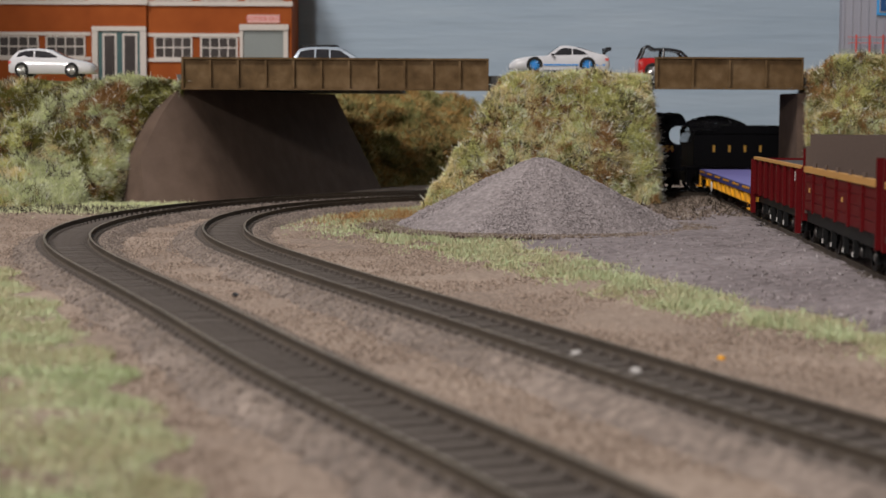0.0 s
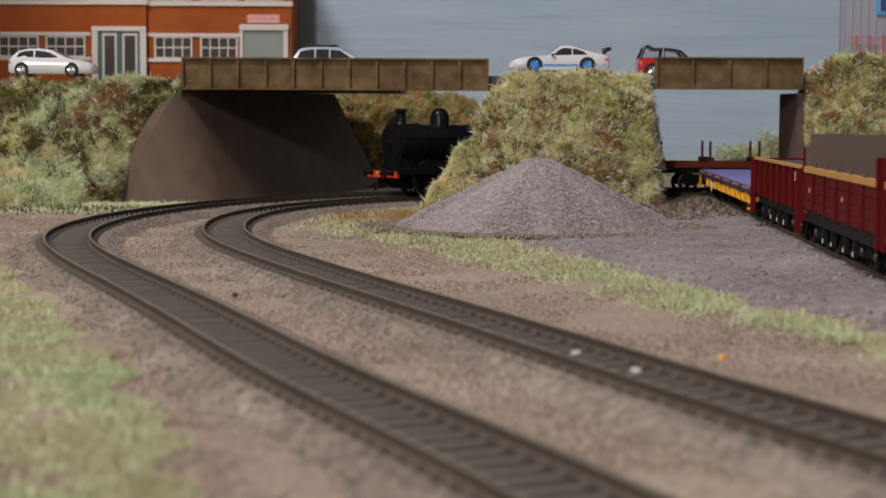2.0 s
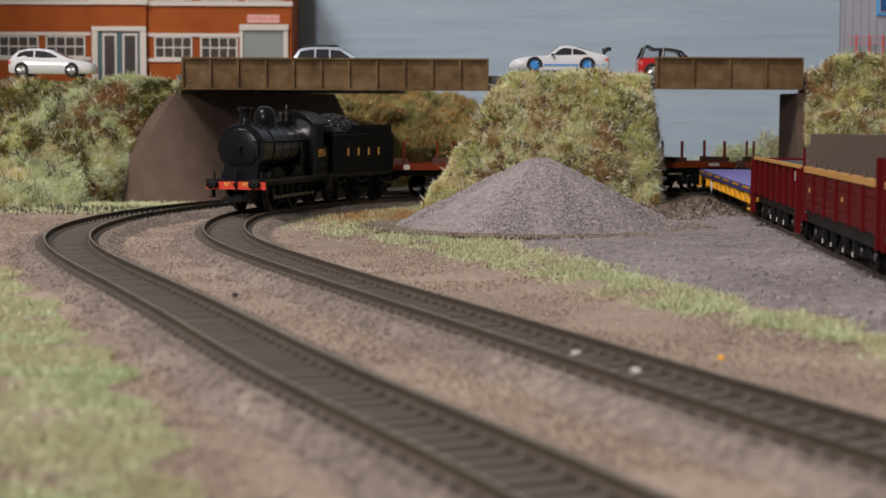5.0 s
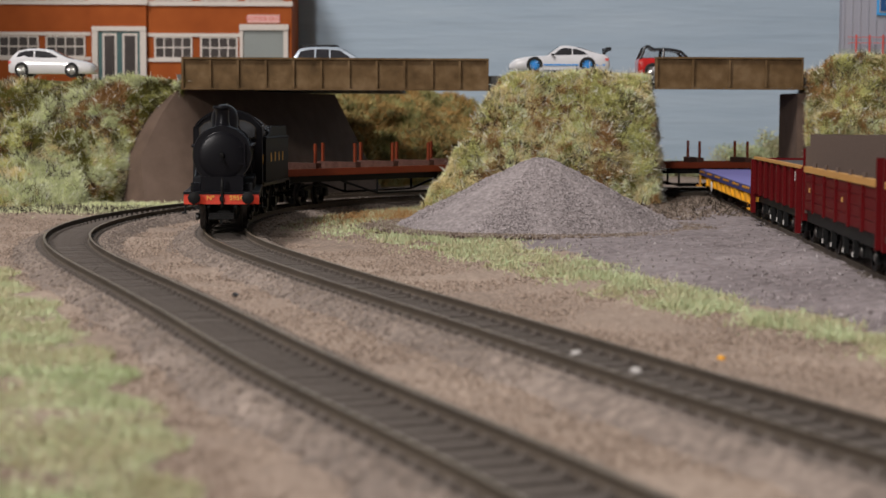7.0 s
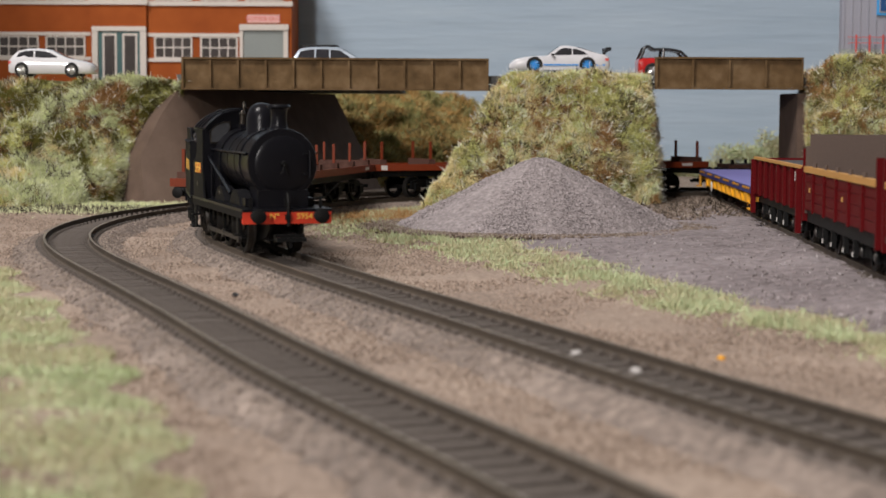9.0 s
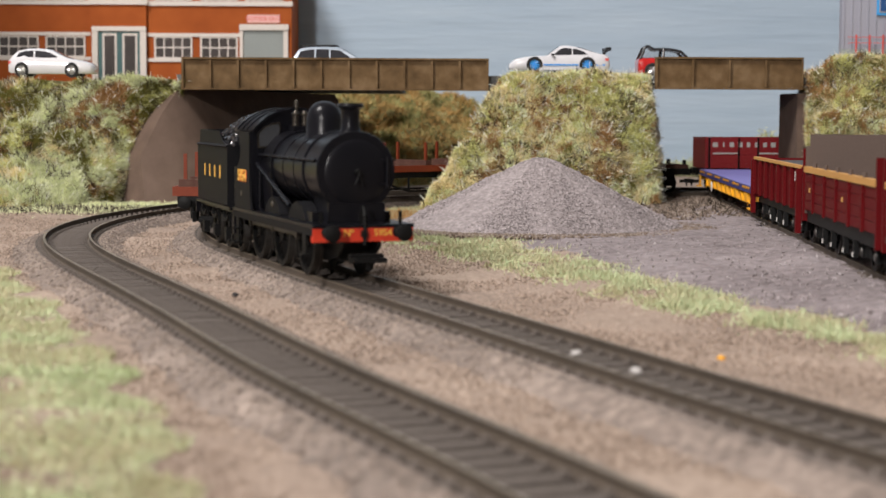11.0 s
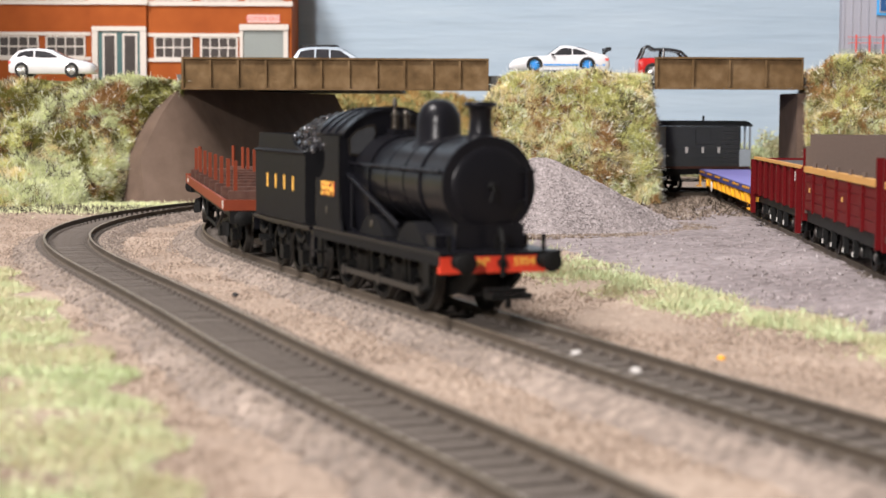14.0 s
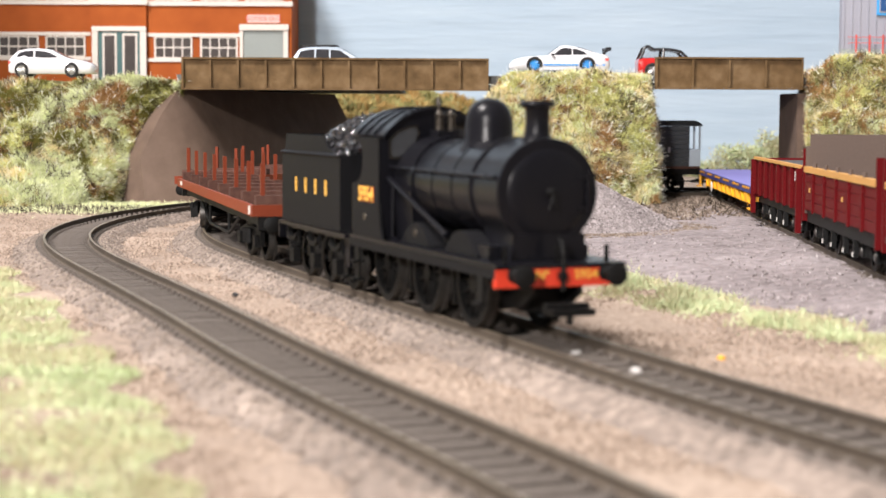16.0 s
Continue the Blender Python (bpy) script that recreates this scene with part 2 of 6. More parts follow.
def bank_mesh(base, top, bulge=0.004, lumps=0.005, nu=130, nv=44, back=None):
    """A sloping face between a foot line and a crest line, with lumps, and a flat cover to a back line."""
    a, b = resample(base, nu), resample(top, nu)
    rows = []
    for j in range(nv + 1):
        t = j / nv
        row = []
        for i in range(nu):
            p = a[i].lerp(b[i], t)
            out = (a[i] - b[i])
            out.z = 0
            out = out.normalized() if out.length > 1e-6 else Vector((0, -1, 0))
            n = noise.fractal(p * 38, 0.7, 2.0, 5) * lumps + 0.0022 * noise.noise(p * 150) + bulge * math.sin(math.pi * t)
            q = p + out * n * (0.35 + 0.65 * math.sin(math.pi * min(1, t * 1.1))) + Vector((0, 0, 0.5 * n * t))
            row.append(q)
        rows.append(row)
    if back:
        c = resample(back, nu)
        for t in (0.25, 0.6, 1.0):
            rows.append([rows[nv][i].lerp(c[i], t) + Vector((0, 0, 0.0008 * noise.noise(rows[nv][i] * 90 + Vector((t, 0, 0))))) for i in range(nu)])
    verts = [tuple(p) for r in rows for p in r]
    faces = [(j * nu + i, j * nu + i + 1, (j + 1) * nu + i + 1, (j + 1) * nu + i) for j in range(len(rows) - 1) for i in range(nu - 1)]
    return verts, faces


def bank(name, label, base, top, back=None, **kw):
    t = thing(name, label, "embankment", "", "structure")
    v, f = bank_mesh(base, top, back=back, **kw)
    ob = raw_mesh("slope", v, f, M_SOIL, t)
    ob.data.polygons.foreach_set("use_smooth", [True] * len(f))
    return t, v, f


BANKS = []
TOP = 0.081
BANKS.append(bank("grass_bank", "left grass embankment of mixed green and brown fibres",
                  [(-0.75, 0.99, 0), (-0.30, 0.965, 0), (-0.235, 0.985, 0), (-0.205, 1.03, 0), (-0.2, 1.075, 0.0)],
                  [(-0.75, 1.10, 0.0755), (-0.30, 1.085, 0.0755), (-0.232, 1.066, 0.0765), (-0.205, 1.058, 0.0790), (-0.158, 1.056, 0.0775)],
                  back=[(-0.75, 1.56, 0.078), (-0.5, 1.56, 0.078), (-0.3, 1.50, 0.079), (-0.22, 1.42, TOP), (-0.166, 1.40, TOP)], bulge=0.0005, lumps=0.007))
BANKS.append(bank("grass_bank", "steep central grass mound between the two bridges",
                  [(0.006, 1.026, 0), (-0.014, 1.000, 0), (0.029, 0.995, 0), (0.097, 1.006, 0), (0.1300, 1.024, 0), (0.1370, 1.085, 0)],
                  [(0.037, 1.058, TOP - 0.001), (0.034, 1.0525, TOP - 0.001), (0.0485, 1.0495, TOP + 0.001), (0.097, 1.0495, TOP + 0.001), (0.1262, 1.0525, TOP - 0.001), (0.1300, 1.085, TOP - 0.001)],
                  back=[(0.045, 1.066, TOP), (0.05, 1.08, TOP), (0.07, 1.09, TOP), (0.1, 1.095, TOP), (0.12, 1.095, TOP), (0.126, 1.092, TOP)], bulge=0.002, lumps=0.0065))
BANKS.append(bank("grass_bank", "right grass embankment beside the low bridge",
                  [(0.230, 1.10, 0.0), (0.2255, 1.03, 0), (0.29, 0.995, 0), (0.7, 0.995, 0)],
                  [(0.230, 1.10, TOP), (0.2262, 1.055, TOP), (0.250, 1.045, TOP + 0.012), (0.7, 1.06, TOP + 0.025)],
                  back=[(0.242, 1.19, TOP), (0.3, 1.25, TOP), (0.4, 1.25, TOP + 0.010), (0.7, 1.25, TOP + 0.015)], lumps=0.009))
BANKS.append(bank("grass_bank", "far grass and bush slope behind the bridge",
                  [(-0.075, 1.29, 0.0), (0.0, 1.36, 0.0), (0.06, 1.43, 0.0), (0.12, 1.47, 0)],
                  [(-0.14, 1.36, 0.079), (-0.05, 1.44, 0.080), (0.0, 1.5, 0.072), (0.06, 1.54, 0.052)],
                  back=[(-0.2, 1.6, 0.081), (-0.05, 1.6, 0.078), (0.0, 1.6, 0.066), (0.06, 1.6, 0.046)], lumps=0.016))

# ---- bridge ----


def girder(x0, x1, y, panels, lift=0.0):
    t = thing("plate_girder", "weathered brown plate girder parapet with stiffeners", "bridge girder", "bridge girders")
    z0, z1 = 0.0722 + lift, 0.0897 + lift
    part("web", boxes((x0, x1, y, y + 0.002, z0, z1)), M_GIRDER, t)
    part("top_flange", boxes((x0, x1, y - 0.0022, y + 0.0042, z1 + 0.0001, z1 + 0.0013)), M_GIRDER, t, bevel=0.0002)
    part("bottom_flange", boxes((x0, x1, y - 0.0022, y + 0.0042, z0 - 0.0011, z0 - 0.0001)), M_GIRDER, t, bevel=0.0002)
    for i in range(panels + 1):
        x = x0 + 0.0008 + (x1 - x0 - 0.0016) * i / panels
        part("stiffener", boxes((x - 0.0007, x + 0.0007, y - 0.0018, y - 0.0001, z0 + 0.0002, z1 - 0.0002)), M_GIRDER, t)
    return t


girder(-0.1625, 0.0278, 1.055, 11)
girder(0.1308, 0.2226, 1.055, 4, 0.0016)
# deck slabs made deeper at the back to shade the abutment and wagons
ob = part("road", boxes((-0.166, 0.10, 1.0595, 1.150, 0.0724, 0.0805), (-0.166, -0.030, 1.1501, 1.335, 0.0724, 0.0805), (0.10, 0.232, 1.0595, 1.27, 0.0762, 0.0805)), M_ROAD)
tagged(ob, "grey road deck across both bridges, run back to shade what is below", "road", "", "structure")


def abutment():
    # one battered face, swinging round from the wing by the bank to run in under the deck
    foot = [(-0.180, 1.0235), (-0.160, 1.0335), (-0.143, 1.0435), (-0.1335, 1.056), (-0.126, 1.0745), (-0.046, 1.290)]
    head = [(-0.186, 1.041, 0.030), (-0.174, 1.0485, 0.0560), (-0.1655, 1.055, 0.0700), (-0.160, 1.064, 0.0712), (-0.153, 1.083, 0.0712), (-0.082, 1.279, 0.0712)]
    bm = bmesh.new()
    rings(bm, [[(x, y, -0.002), h, (h[0] - 0.03, h[1] + 0.03, h[2]), (h[0] - 0.03, h[1] + 0.03, -0.002)] for (x, y), h in zip(foot, head)])
    bmesh.ops.recalc_face_normals(bm, faces=bm.faces[:])
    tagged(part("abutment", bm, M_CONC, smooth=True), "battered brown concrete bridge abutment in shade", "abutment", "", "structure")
    bm = prism(bmesh.new(), [(0.2205, 1.060), (0.2262, 1.060), (0.2275, 1.104), (0.2178, 1.104)], -0.002, 0.0707, "xy")
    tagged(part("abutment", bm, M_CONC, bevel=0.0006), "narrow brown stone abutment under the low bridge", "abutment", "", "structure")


abutment()


def gravel_pile():
    nu, nv = 120, 50
    verts, faces = [], []
    c = Vector((0.047, 0.835, 0))
    for j in range(nv + 1):
        r = 1 - j / nv
        for i in range(nu):
            a = 2 * math.pi * i / nu
            rr = 0.069 * r * (1 + 0.06 * noise.noise((math.cos(a) * 2, math.sin(a) * 2, 5)))
            p = c + Vector((rr * math.cos(a) * 1.05, rr * math.sin(a), 0))
            h = 0.0375 * (1 - r) ** 1.0
            h = 0.0375 - math.sqrt((0.0375 - h) ** 2 + 0.0035 ** 2) + 0.0012
            verts.append((p.x, p.y, max(-0.001, h) + 0.0009 * noise.fractal(p * 220, 1, 2, 3) + 0.0012 * noise.noise(p * 45)))
    for j in range(nv):
        for i in range(nu):
            k = (i + 1) % nu
            faces.append((j * nu + i, j * nu + k, (j + 1) * nu + k, (j + 1) * nu + i))
    ob = raw_mesh("gravel_pile", verts, faces, M_PILE)
    tagged(ob, "conical heap of pale grey-mauve grit on the yard", "gravel pile", "", "stuff")
    return verts, faces


gravel_pile()
# ---- rolling stock ----
M_LOCO = paint("satin_black_paint", (0.0066, 0.0066, 0.0088), 0.28, 0.18, 0, 0.00003, 1500, spec=0.17)
M_SHEET = paint("matt_black_sheet", (0.0095, 0.0095, 0.0108), 0.5, 0.15, 0, 0.00003, 1500, spec=0.07)
M_CHASSIS = paint("dull_black_chassis", (0.005, 0.005, 0.005), 0.55, 0.3, spec=0.18)
M_STEEL = paint("dark_steel_tyre", (0.09, 0.085, 0.08), 0.38, 0.2, 0.8)
M_BEAM = paint("vermilion_beam", (0.62, 0.045, 0.018), 0.45, 0.06)
M_GOLD = paint("gold_transfer", (0.75, 0.42, 0.07), 0.5, 0.08)
M_BRASS = paint("dull_brass", (0.062, 0.054, 0.045), 0.35, 0.2, 0.8)
M_COAL = paint("glossy_coal", (0.022, 0.022, 0.025), 0.07, 0.3, 0, 0.0001, 900, 1.0)
M_GLASS = paint("clear_cab_glazing", (0.05, 0.052, 0.056), 0.1, 0.1)
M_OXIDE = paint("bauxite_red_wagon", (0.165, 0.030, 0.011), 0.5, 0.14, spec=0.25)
# the same bauxite red, brightened so the side rails look lit
M_OXIDE_LIT = paint("bauxite_side_lit", (0.20, 0.034, 0.011), 0.5, 0.12, spec=0.25)
M_PLANK = material("brown_wagon_deck", [(0.045, 0.022, 0.016), (0.085, 0.04, 0.03), (0.11, 0.058, 0.044)], 500, 0.8, spec=0.2)
M_WHITE = paint("white_lettering", (0.62, 0.6, 0.57), 0.6, 0.05)
M_RED = paint("crimson_wagon_side", (0.30, 0.014, 0.018), 0.5, 0.12)
# light grey paint, raised further to stand for light on the van end
M_VANGREY = paint("light_grey_van_end_lit", (0.48, 0.55, 0.61), 0.55, 0.1)
M_VANDARK = paint("dark_grey_van_side", (0.036, 0.040, 0.043), 0.6, 0.15)


def text_mesh(body, size, mat, name, parent, m, label="", deep=0.0002, bold=0.0):
    cu = bpy.data.curves.new(name, "FONT")
    cu.body, cu.size, cu.extrude, cu.align_x, cu.align_y = body, size, deep, "CENTER", "CENTER"
    cu.resolution_u, cu.offset = 3, bold * size
    tmp = bpy.data.objects.new("lettering", cu)
    me = bpy.data.meshes.new_from_object(tmp)
    bpy.data.objects.remove(tmp)
    me.materials.append(mat)
    ob = new(name, me)
    ob.parent = parent
    ob.matrix_basis = m
    if label:
        tagged(ob, label)
    return ob


RIGHT_SIDE = Matrix.Rotation(math.pi / 2, 4, "X")
LEFT_SIDE = Matrix.Rotation(math.pi, 4, "Z") @ Matrix.Rotation(math.pi / 2, 4, "X")
FRONT = Matrix.Rotation(math.pi / 2, 4, "Z") @ Matrix.Rotation(math.pi / 2, 4, "X")
TRAIN, WHEELS, RODS, BOGIES, SPOKES = [], [], [], [], {}


def spoked_wheel(parent, x, z, r, spokes, tyre=0.0011, gauge=0.0148):
    """A wheel set: two rims with spokes on one axle, its middle at the axle."""
    bm = bmesh.new()
    for side in (-1, 1):
        y0 = side * gauge / 2
        out = []
        for rr, yy in ((r - tyre * 1.6, 0), (r + 0.0006, 0), (r + 0.0006, 0.0006 * side), (r, 0.0008 * side), (r - 0.0001, 0.0027 * side), (r - tyre * 1.6, 0.0027 * side)):
            out.append([(rr * math.cos(2 * math.pi * i / 40), y0 + yy, rr * math.sin(2 * math.pi * i / 40)) for i in range(40)])
        out.append(out[0])
        rings(bm, out, cap=False)
        rod(bm, (0, y0, 0), (0, y0 + side * 0.0027, 0), r * 0.22, seg=16)
        if parent.parent is not None:
            for k in range(spokes):
                a = 2 * math.pi * k / spokes
                c, q = math.cos(a), math.sin(a)
                rod(bm, (c * r * 0.18, y0 + side * 0.0014, q * r * 0.18), (c * (r - tyre), y0 + side * 0.0014, q * (r - tyre)), 0.0008, 0.0005, seg=5)
        if r > 0.008:
            rod(bm, (r * 0.5, y0 + side * 0.001, 0), (r * 0.5, y0 + side * 0.0046, 0), 0.0011, seg=10)
    rod(bm, (0, -gauge / 2, 0), (0, gauge / 2, 0), 0.0012, seg=8)
    bmesh.ops.recalc_face_normals(bm, faces=bm.faces[:])
    for f in bm.faces:
        c = f.calc_center_median()
        f.material_index = 1 if math.hypot(c.x, c.z) > r - tyre * 0.2 else 0
    ob = part("wheel", bm, [M_CHASSIS, M_STEEL], parent, smooth=True)
    ob.location = (x, 0, z)
    if parent.parent is None and spokes:
        if r not in SPOKES:
            SPOKES[r] = bpy.data.meshes.new("spoke")
            bm = rod(bmesh.new(), (r * 0.18, 0, 0), (r - tyre, 0, 0), 0.00062 if r > 0.008 else 0.0008, 0.0005, seg=6)
            bmesh.ops.recalc_face_normals(bm, faces=bm.faces[:])
            bm.to_mesh(SPOKES[r])
            bm.free()
            SPOKES[r].materials.append(M_CHASSIS)
        for k in range(2 * spokes):
            sp = new("spoke", SPOKES[r])
            sp.parent = ob
            side = -1 if k < spokes else 1
            sp.matrix_basis = Matrix.Translation((0, side * (gauge / 2 + 0.0014), 0)) @ Matrix.Rotation(2 * math.pi * k / spokes, 4, "Y")
    WHEELS.append((ob, x, z, r))
    return ob


def buffer(parent, x, y, z, facing, mat):
    bm = bmesh.new()
    turned(bm, (x, y, z), [(0.0019, 0), (0.0019, 0.0004 * facing), (0.0013, 0.0006 * facing), (0.0011, 0.0034 * facing), (0.0008, 0.0036 * facing), (0.0008, 0.005 * facing),
                           (0.0026, 0.0052 * facing), (0.0026, 0.0058 * facing), (0.0012, 0.0062 * facing)], 18, "x")
    bmesh.ops.recalc_face_normals(bm, faces=bm.faces[:])
    return part("buffer", bm, mat, parent, smooth=True)


def hook_coupling(parent, x, facing):
    def span(u, v):
        return tuple(sorted((x + facing * u, x + facing * v)))
    bm = boxes((*span(0, 0.0055), -0.0014, 0.0014, 0.0062, 0.0080))
    box(bm, *span(0.0050, 0.0072), -0.0052, 0.0052, 0.0060, 0.0086)
    box(bm, *span(0.0072, 0.0095), -0.0052, -0.0040, 0.0062, 0.0076)
    box(bm, *span(0.0072, 0.0095), 0.0040, 0.0052, 0.0062, 0.0076)
    box(bm, *span(0.0095, 0.0104), -0.0052, 0.0052, 0.0062, 0.0076)
    box(bm, *span(0.0076, 0.0084), -0.0006, 0.0006, 0.0040, 0.0062)
    return part("coupling", bm, M_CHASSIS, parent, "black tension-lock coupling", bevel=0.0002)


def arc(cx, cz, r, a0, a1, n, f=1.0):
    return [(cx + r * math.cos(radians(a0 + (a1 - a0) * i / n)), cz + f * r * math.sin(radians(a0 + (a1 - a0) * i / n))) for i in range(n + 1)]


def locomotive():
    t = thing("steam_locomotive", "satin black six-wheeled steam locomotive with red buffer beam", "locomotive")
    # footplate and frames
    part("footplate", boxes((-0.046, 0.0595, -0.0160, 0.0160, 0.0163, 0.0173)), M_LOCO, t, bevel=0.0002)
    for y in (-0.0155, 0.0155):
        part("valance", boxes((-0.046, 0.0588, y - 0.0004, y + 0.0004, 0.0140, 0.0162)), M_SHEET, t)
    for y in (-0.0055, 0.0055):
        bm = prism(bmesh.new(), [(-0.046, 0.016), (-0.046, 0.006), (-0.02, 0.005), (0.04, 0.005), (0.052, 0.007), (0.058, 0.0105), (0.058, 0.016)], y - 0.0005, y + 0.0005)
        part("frame", bm, M_CHASSIS, t)
    part("motor_block", boxes((-0.04, 0.05, -0.0048, 0.0048, 0.0055, 0.0162)), M_CHASSIS, t)
    # buffer beam
    beam = part("buffer_beam", boxes((0.0575, 0.0592, -0.0158, 0.0158, 0.0121, 0.0172)), M_BEAM, t, "vermilion buffer beam with gold numerals", bevel=0.0002)
    text_mesh("Nº", 0.0029, M_GOLD, "numeral", beam, Matrix.Translation((0.0593, -0.0046, 0.0147)) @ FRONT, bold=0.015)
    text_mesh("5954", 0.0029, M_GOLD, "numeral", beam, Matrix.Translation((0.0593, 0.0062, 0.0147)) @ FRONT, bold=0.015)
    for y in (-0.0112, 0.0112):
        buffer(t, 0.0592, y, 0.0150, 1, M_CHASSIS)
    hook_coupling(t, 0.056, 1)
    bm = bmesh.new()
    for a, b in (((0.0598, 0.0003, 0.0112), (0.0598, 0.0003, 0.0195)), ((0.0598, 0.0003, 0.0195), (0.0585, 0.0003, 0.0225)), ((0.0585, 0.0003, 0.0225), (0.0575, 0.0003, 0.0225))):
        rod(bm, a, b, 0.0006, seg=8)
    part("vacuum_pipe", bm, M_CHASSIS, t, smooth=True)
    part("drawhook", boxes((0.0592, 0.061, -0.0008, 0.0008, 0.0136, 0.0155)), M_CHASSIS, t, bevel=0.0002)
    for y in (-0.0125, 0.0, 0.0125):
        part("lamp_iron", boxes((0.0565, 0.0569, y - 0.0005, y + 0.0005, 0.0173, 0.0212)), M_CHASSIS, t)
    # boiler, smokebox, firebox
    bz = 0.0328
    bm = bmesh.new()
    prof = [(0.0113, -0.008), (0.0113, 0.0345)]
    turned(bm, (0, 0, bz), prof, 48, "x")
    part("boiler", bm, M_LOCO, t, smooth=True)
    for x in (-0.0075, 0.006, 0.0195, 0.0335):
        bm = turned(bmesh.new(), (0, 0, bz), [(0.0115, x - 0.0006), (0.01155, x), (0.0115, x + 0.0006)], 48, "x")
        part("boiler_band", bm, M_LOCO, t, smooth=True)
    r = 0.0119
    sad = [(-0.0092, 0.0173), (-0.0082, 0.021), (-0.0085, 0.024)]
    out = arc(0, bz, r, 222, -42, 40) + [(-y, z) for y, z in reversed(sad)]
    out = [(p[0], p[1]) for p in out] + sad
    bm = bmesh.new()
    rings(bm, [[(x, y, z) for y, z in out] for x in (0.034, 0.0515)])
    bmesh.ops.recalc_face_normals(bm, faces=bm.faces[:])
    part("smokebox", bm, M_LOCO, t, smooth=True)
    for x in (0.0342, 0.0512):
        bm = turned(bmesh.new(), (0, 0, bz), [(r - 0.002, x - 0.0006), (r + 0.0004, x - 0.0005), (r + 0.0006, x), (r + 0.0004, x + 0.0006), (r - 0.002, x + 0.0007)], 48, "x")
        part("smokebox_ring", bm, M_LOCO, t, smooth=True)
    bm = turned(bmesh.new(), (0.0516, 0, bz - 0.0002), [(0.0101, 0), (0.0101, 0.0004), (0.0098, 0.0006), (0.0085, 0.0009), (0.006, 0.0012), (0.003, 0.0014), (0.0008, 0.0014)], 48, "x")
    door = part("smokebox_door", bm, M_LOCO, t, "domed black smokebox door", smooth=True)
    bm = rod(bmesh.new(), (0.0528, 0, bz), (0.0552, 0, bz), 0.0011, 0.0008, 14)
    rod(bm, (0.0548, 0, bz), (0.0548, 0.0012, bz - 0.0040), 0.00022, seg=6)
    rod(bm, (0.0552, 0, bz), (0.0552, -0.0012, bz - 0.0036), 0.00022, seg=6)
    part("door_handle", bm, M_CHASSIS, door, smooth=True)
    bm = boxes((0.0522, 0.0530, 0.0072, 0.0095, bz + 0.0030, bz + 0.0038), (0.0522, 0.0530, 0.0072, 0.0095, bz - 0.0042, bz - 0.0034))
    rod(bm, (0.0527, 0.0097, bz - 0.005), (0.0527, 0.0097, bz + 0.0046), 0.0005, seg=8)
    part("hinge", bm, M_LOCO, door)
    # front plate below the smokebox and sandboxes
    part("frame_front", boxes((0.0515, 0.0525, -0.009, 0.009, 0.0174, 0.0235)), M_LOCO, t, bevel=0.0003)
    # chimney and dome
    bm = turned(bmesh.new(), (0.0455, 0, 0.0434), [(0.0050, -0.0012), (0.0041, 0.0006), (0.0032, 0.0018), (0.0029, 0.0034), (0.00275, 0.0058), (0.0029, 0.0084), (0.0032, 0.0088),
                                                    (0.0042, 0.0091), (0.0042, 0.0096), (0.0036, 0.0103), (0.0026, 0.0103), (0.0022, 0.0085), (0.0022, 0.005)], 32)
    part("chimney", bm, M_LOCO, t, smooth=True)
    bm = turned(bmesh.new(), (0.0165, 0, 0.0428), [(0.0075, -0.0014), (0.0064, 0.0002), (0.0060, 0.0012), (0.0059, 0.0056), (0.0056, 0.0074), (0.0049, 0.0092), (0.0037, 0.0106), (0.0022, 0.0114), (0.0005, 0.0117)], 36)
    part("dome", bm, M_LOCO, t, smooth=True)
    # firebox
    out = [(-0.0108, 0.0174)] + [(-0.0118, 0.028)] + arc(0, bz + 0.0002, 0.0118, 180, 0, 26) + [(0.0118, 0.028), (0.0108, 0.0174)]
    bm = bmesh.new()
    rings(bm, [[(x, y, z) for y, z in out] for x in (-0.021, -0.0072)])
    bmesh.ops.recalc_face_normals(bm, faces=bm.faces[:])
    part("firebox", bm, M_LOCO, t, smooth=True)
    bm = boxes((-0.0165, -0.0105, -0.0030, 0.0030, 0.0440, 0.0463))
    base = part("safety_valve_base", bm, M_LOCO, t, bevel=0.0006)
    for y in (-0.0016, 0.0016):
        bm = turned(bmesh.new(), (-0.0135, y, 0.0463), [(0.0013, 0), (0.0013, 0.0006), (0.0011, 0.0008), (0.0011, 0.0034), (0.0014, 0.0036), (0.0014, 0.0042), (0.0009, 0.0046), (0.0006, 0.0052)], 16)
        part("safety_valve", bm, M_BRASS, t, "dull brass safety valve", smooth=True)
    # cab
    side = [(-0.0425, 0.0173), (-0.0180, 0.0173), (-0.0195, 0.0205), (-0.0205, 0.027), (-0.0205, 0.0442), (-0.0425, 0.0442), (-0.0425, 0.0436),
            (-0.0385, 0.0436), (-0.0352, 0.0418), (-0.0338, 0.0385), (-0.0345, 0.0350), (-0.0368, 0.0328), (-0.0395, 0.0318), (-0.0425, 0.0316)]
    for y in (-0.0157, 0.0157):
        s = part("cab_side", prism(bmesh.new(), side, y - 0.0004, y + 0.0004), M_SHEET, t)
        m = RIGHT_SIDE if y < 0 else LEFT_SIDE
        spread = m @ Matrix.Diagonal((1.12, 1.0, 1.0, 1.0))
        text_mesh("5954", 0.0056, M_BEAM, "numeral_shade", s, Matrix.Translation((-0.0308, y * 1.03, 0.0288)) @ m @ Matrix.Translation((0.00016, -0.00014, -0.00012)) @ Matrix.Diagonal((1.12, 1.0, 1.0, 1.0)), "red shading of the numerals", bold=0.022)
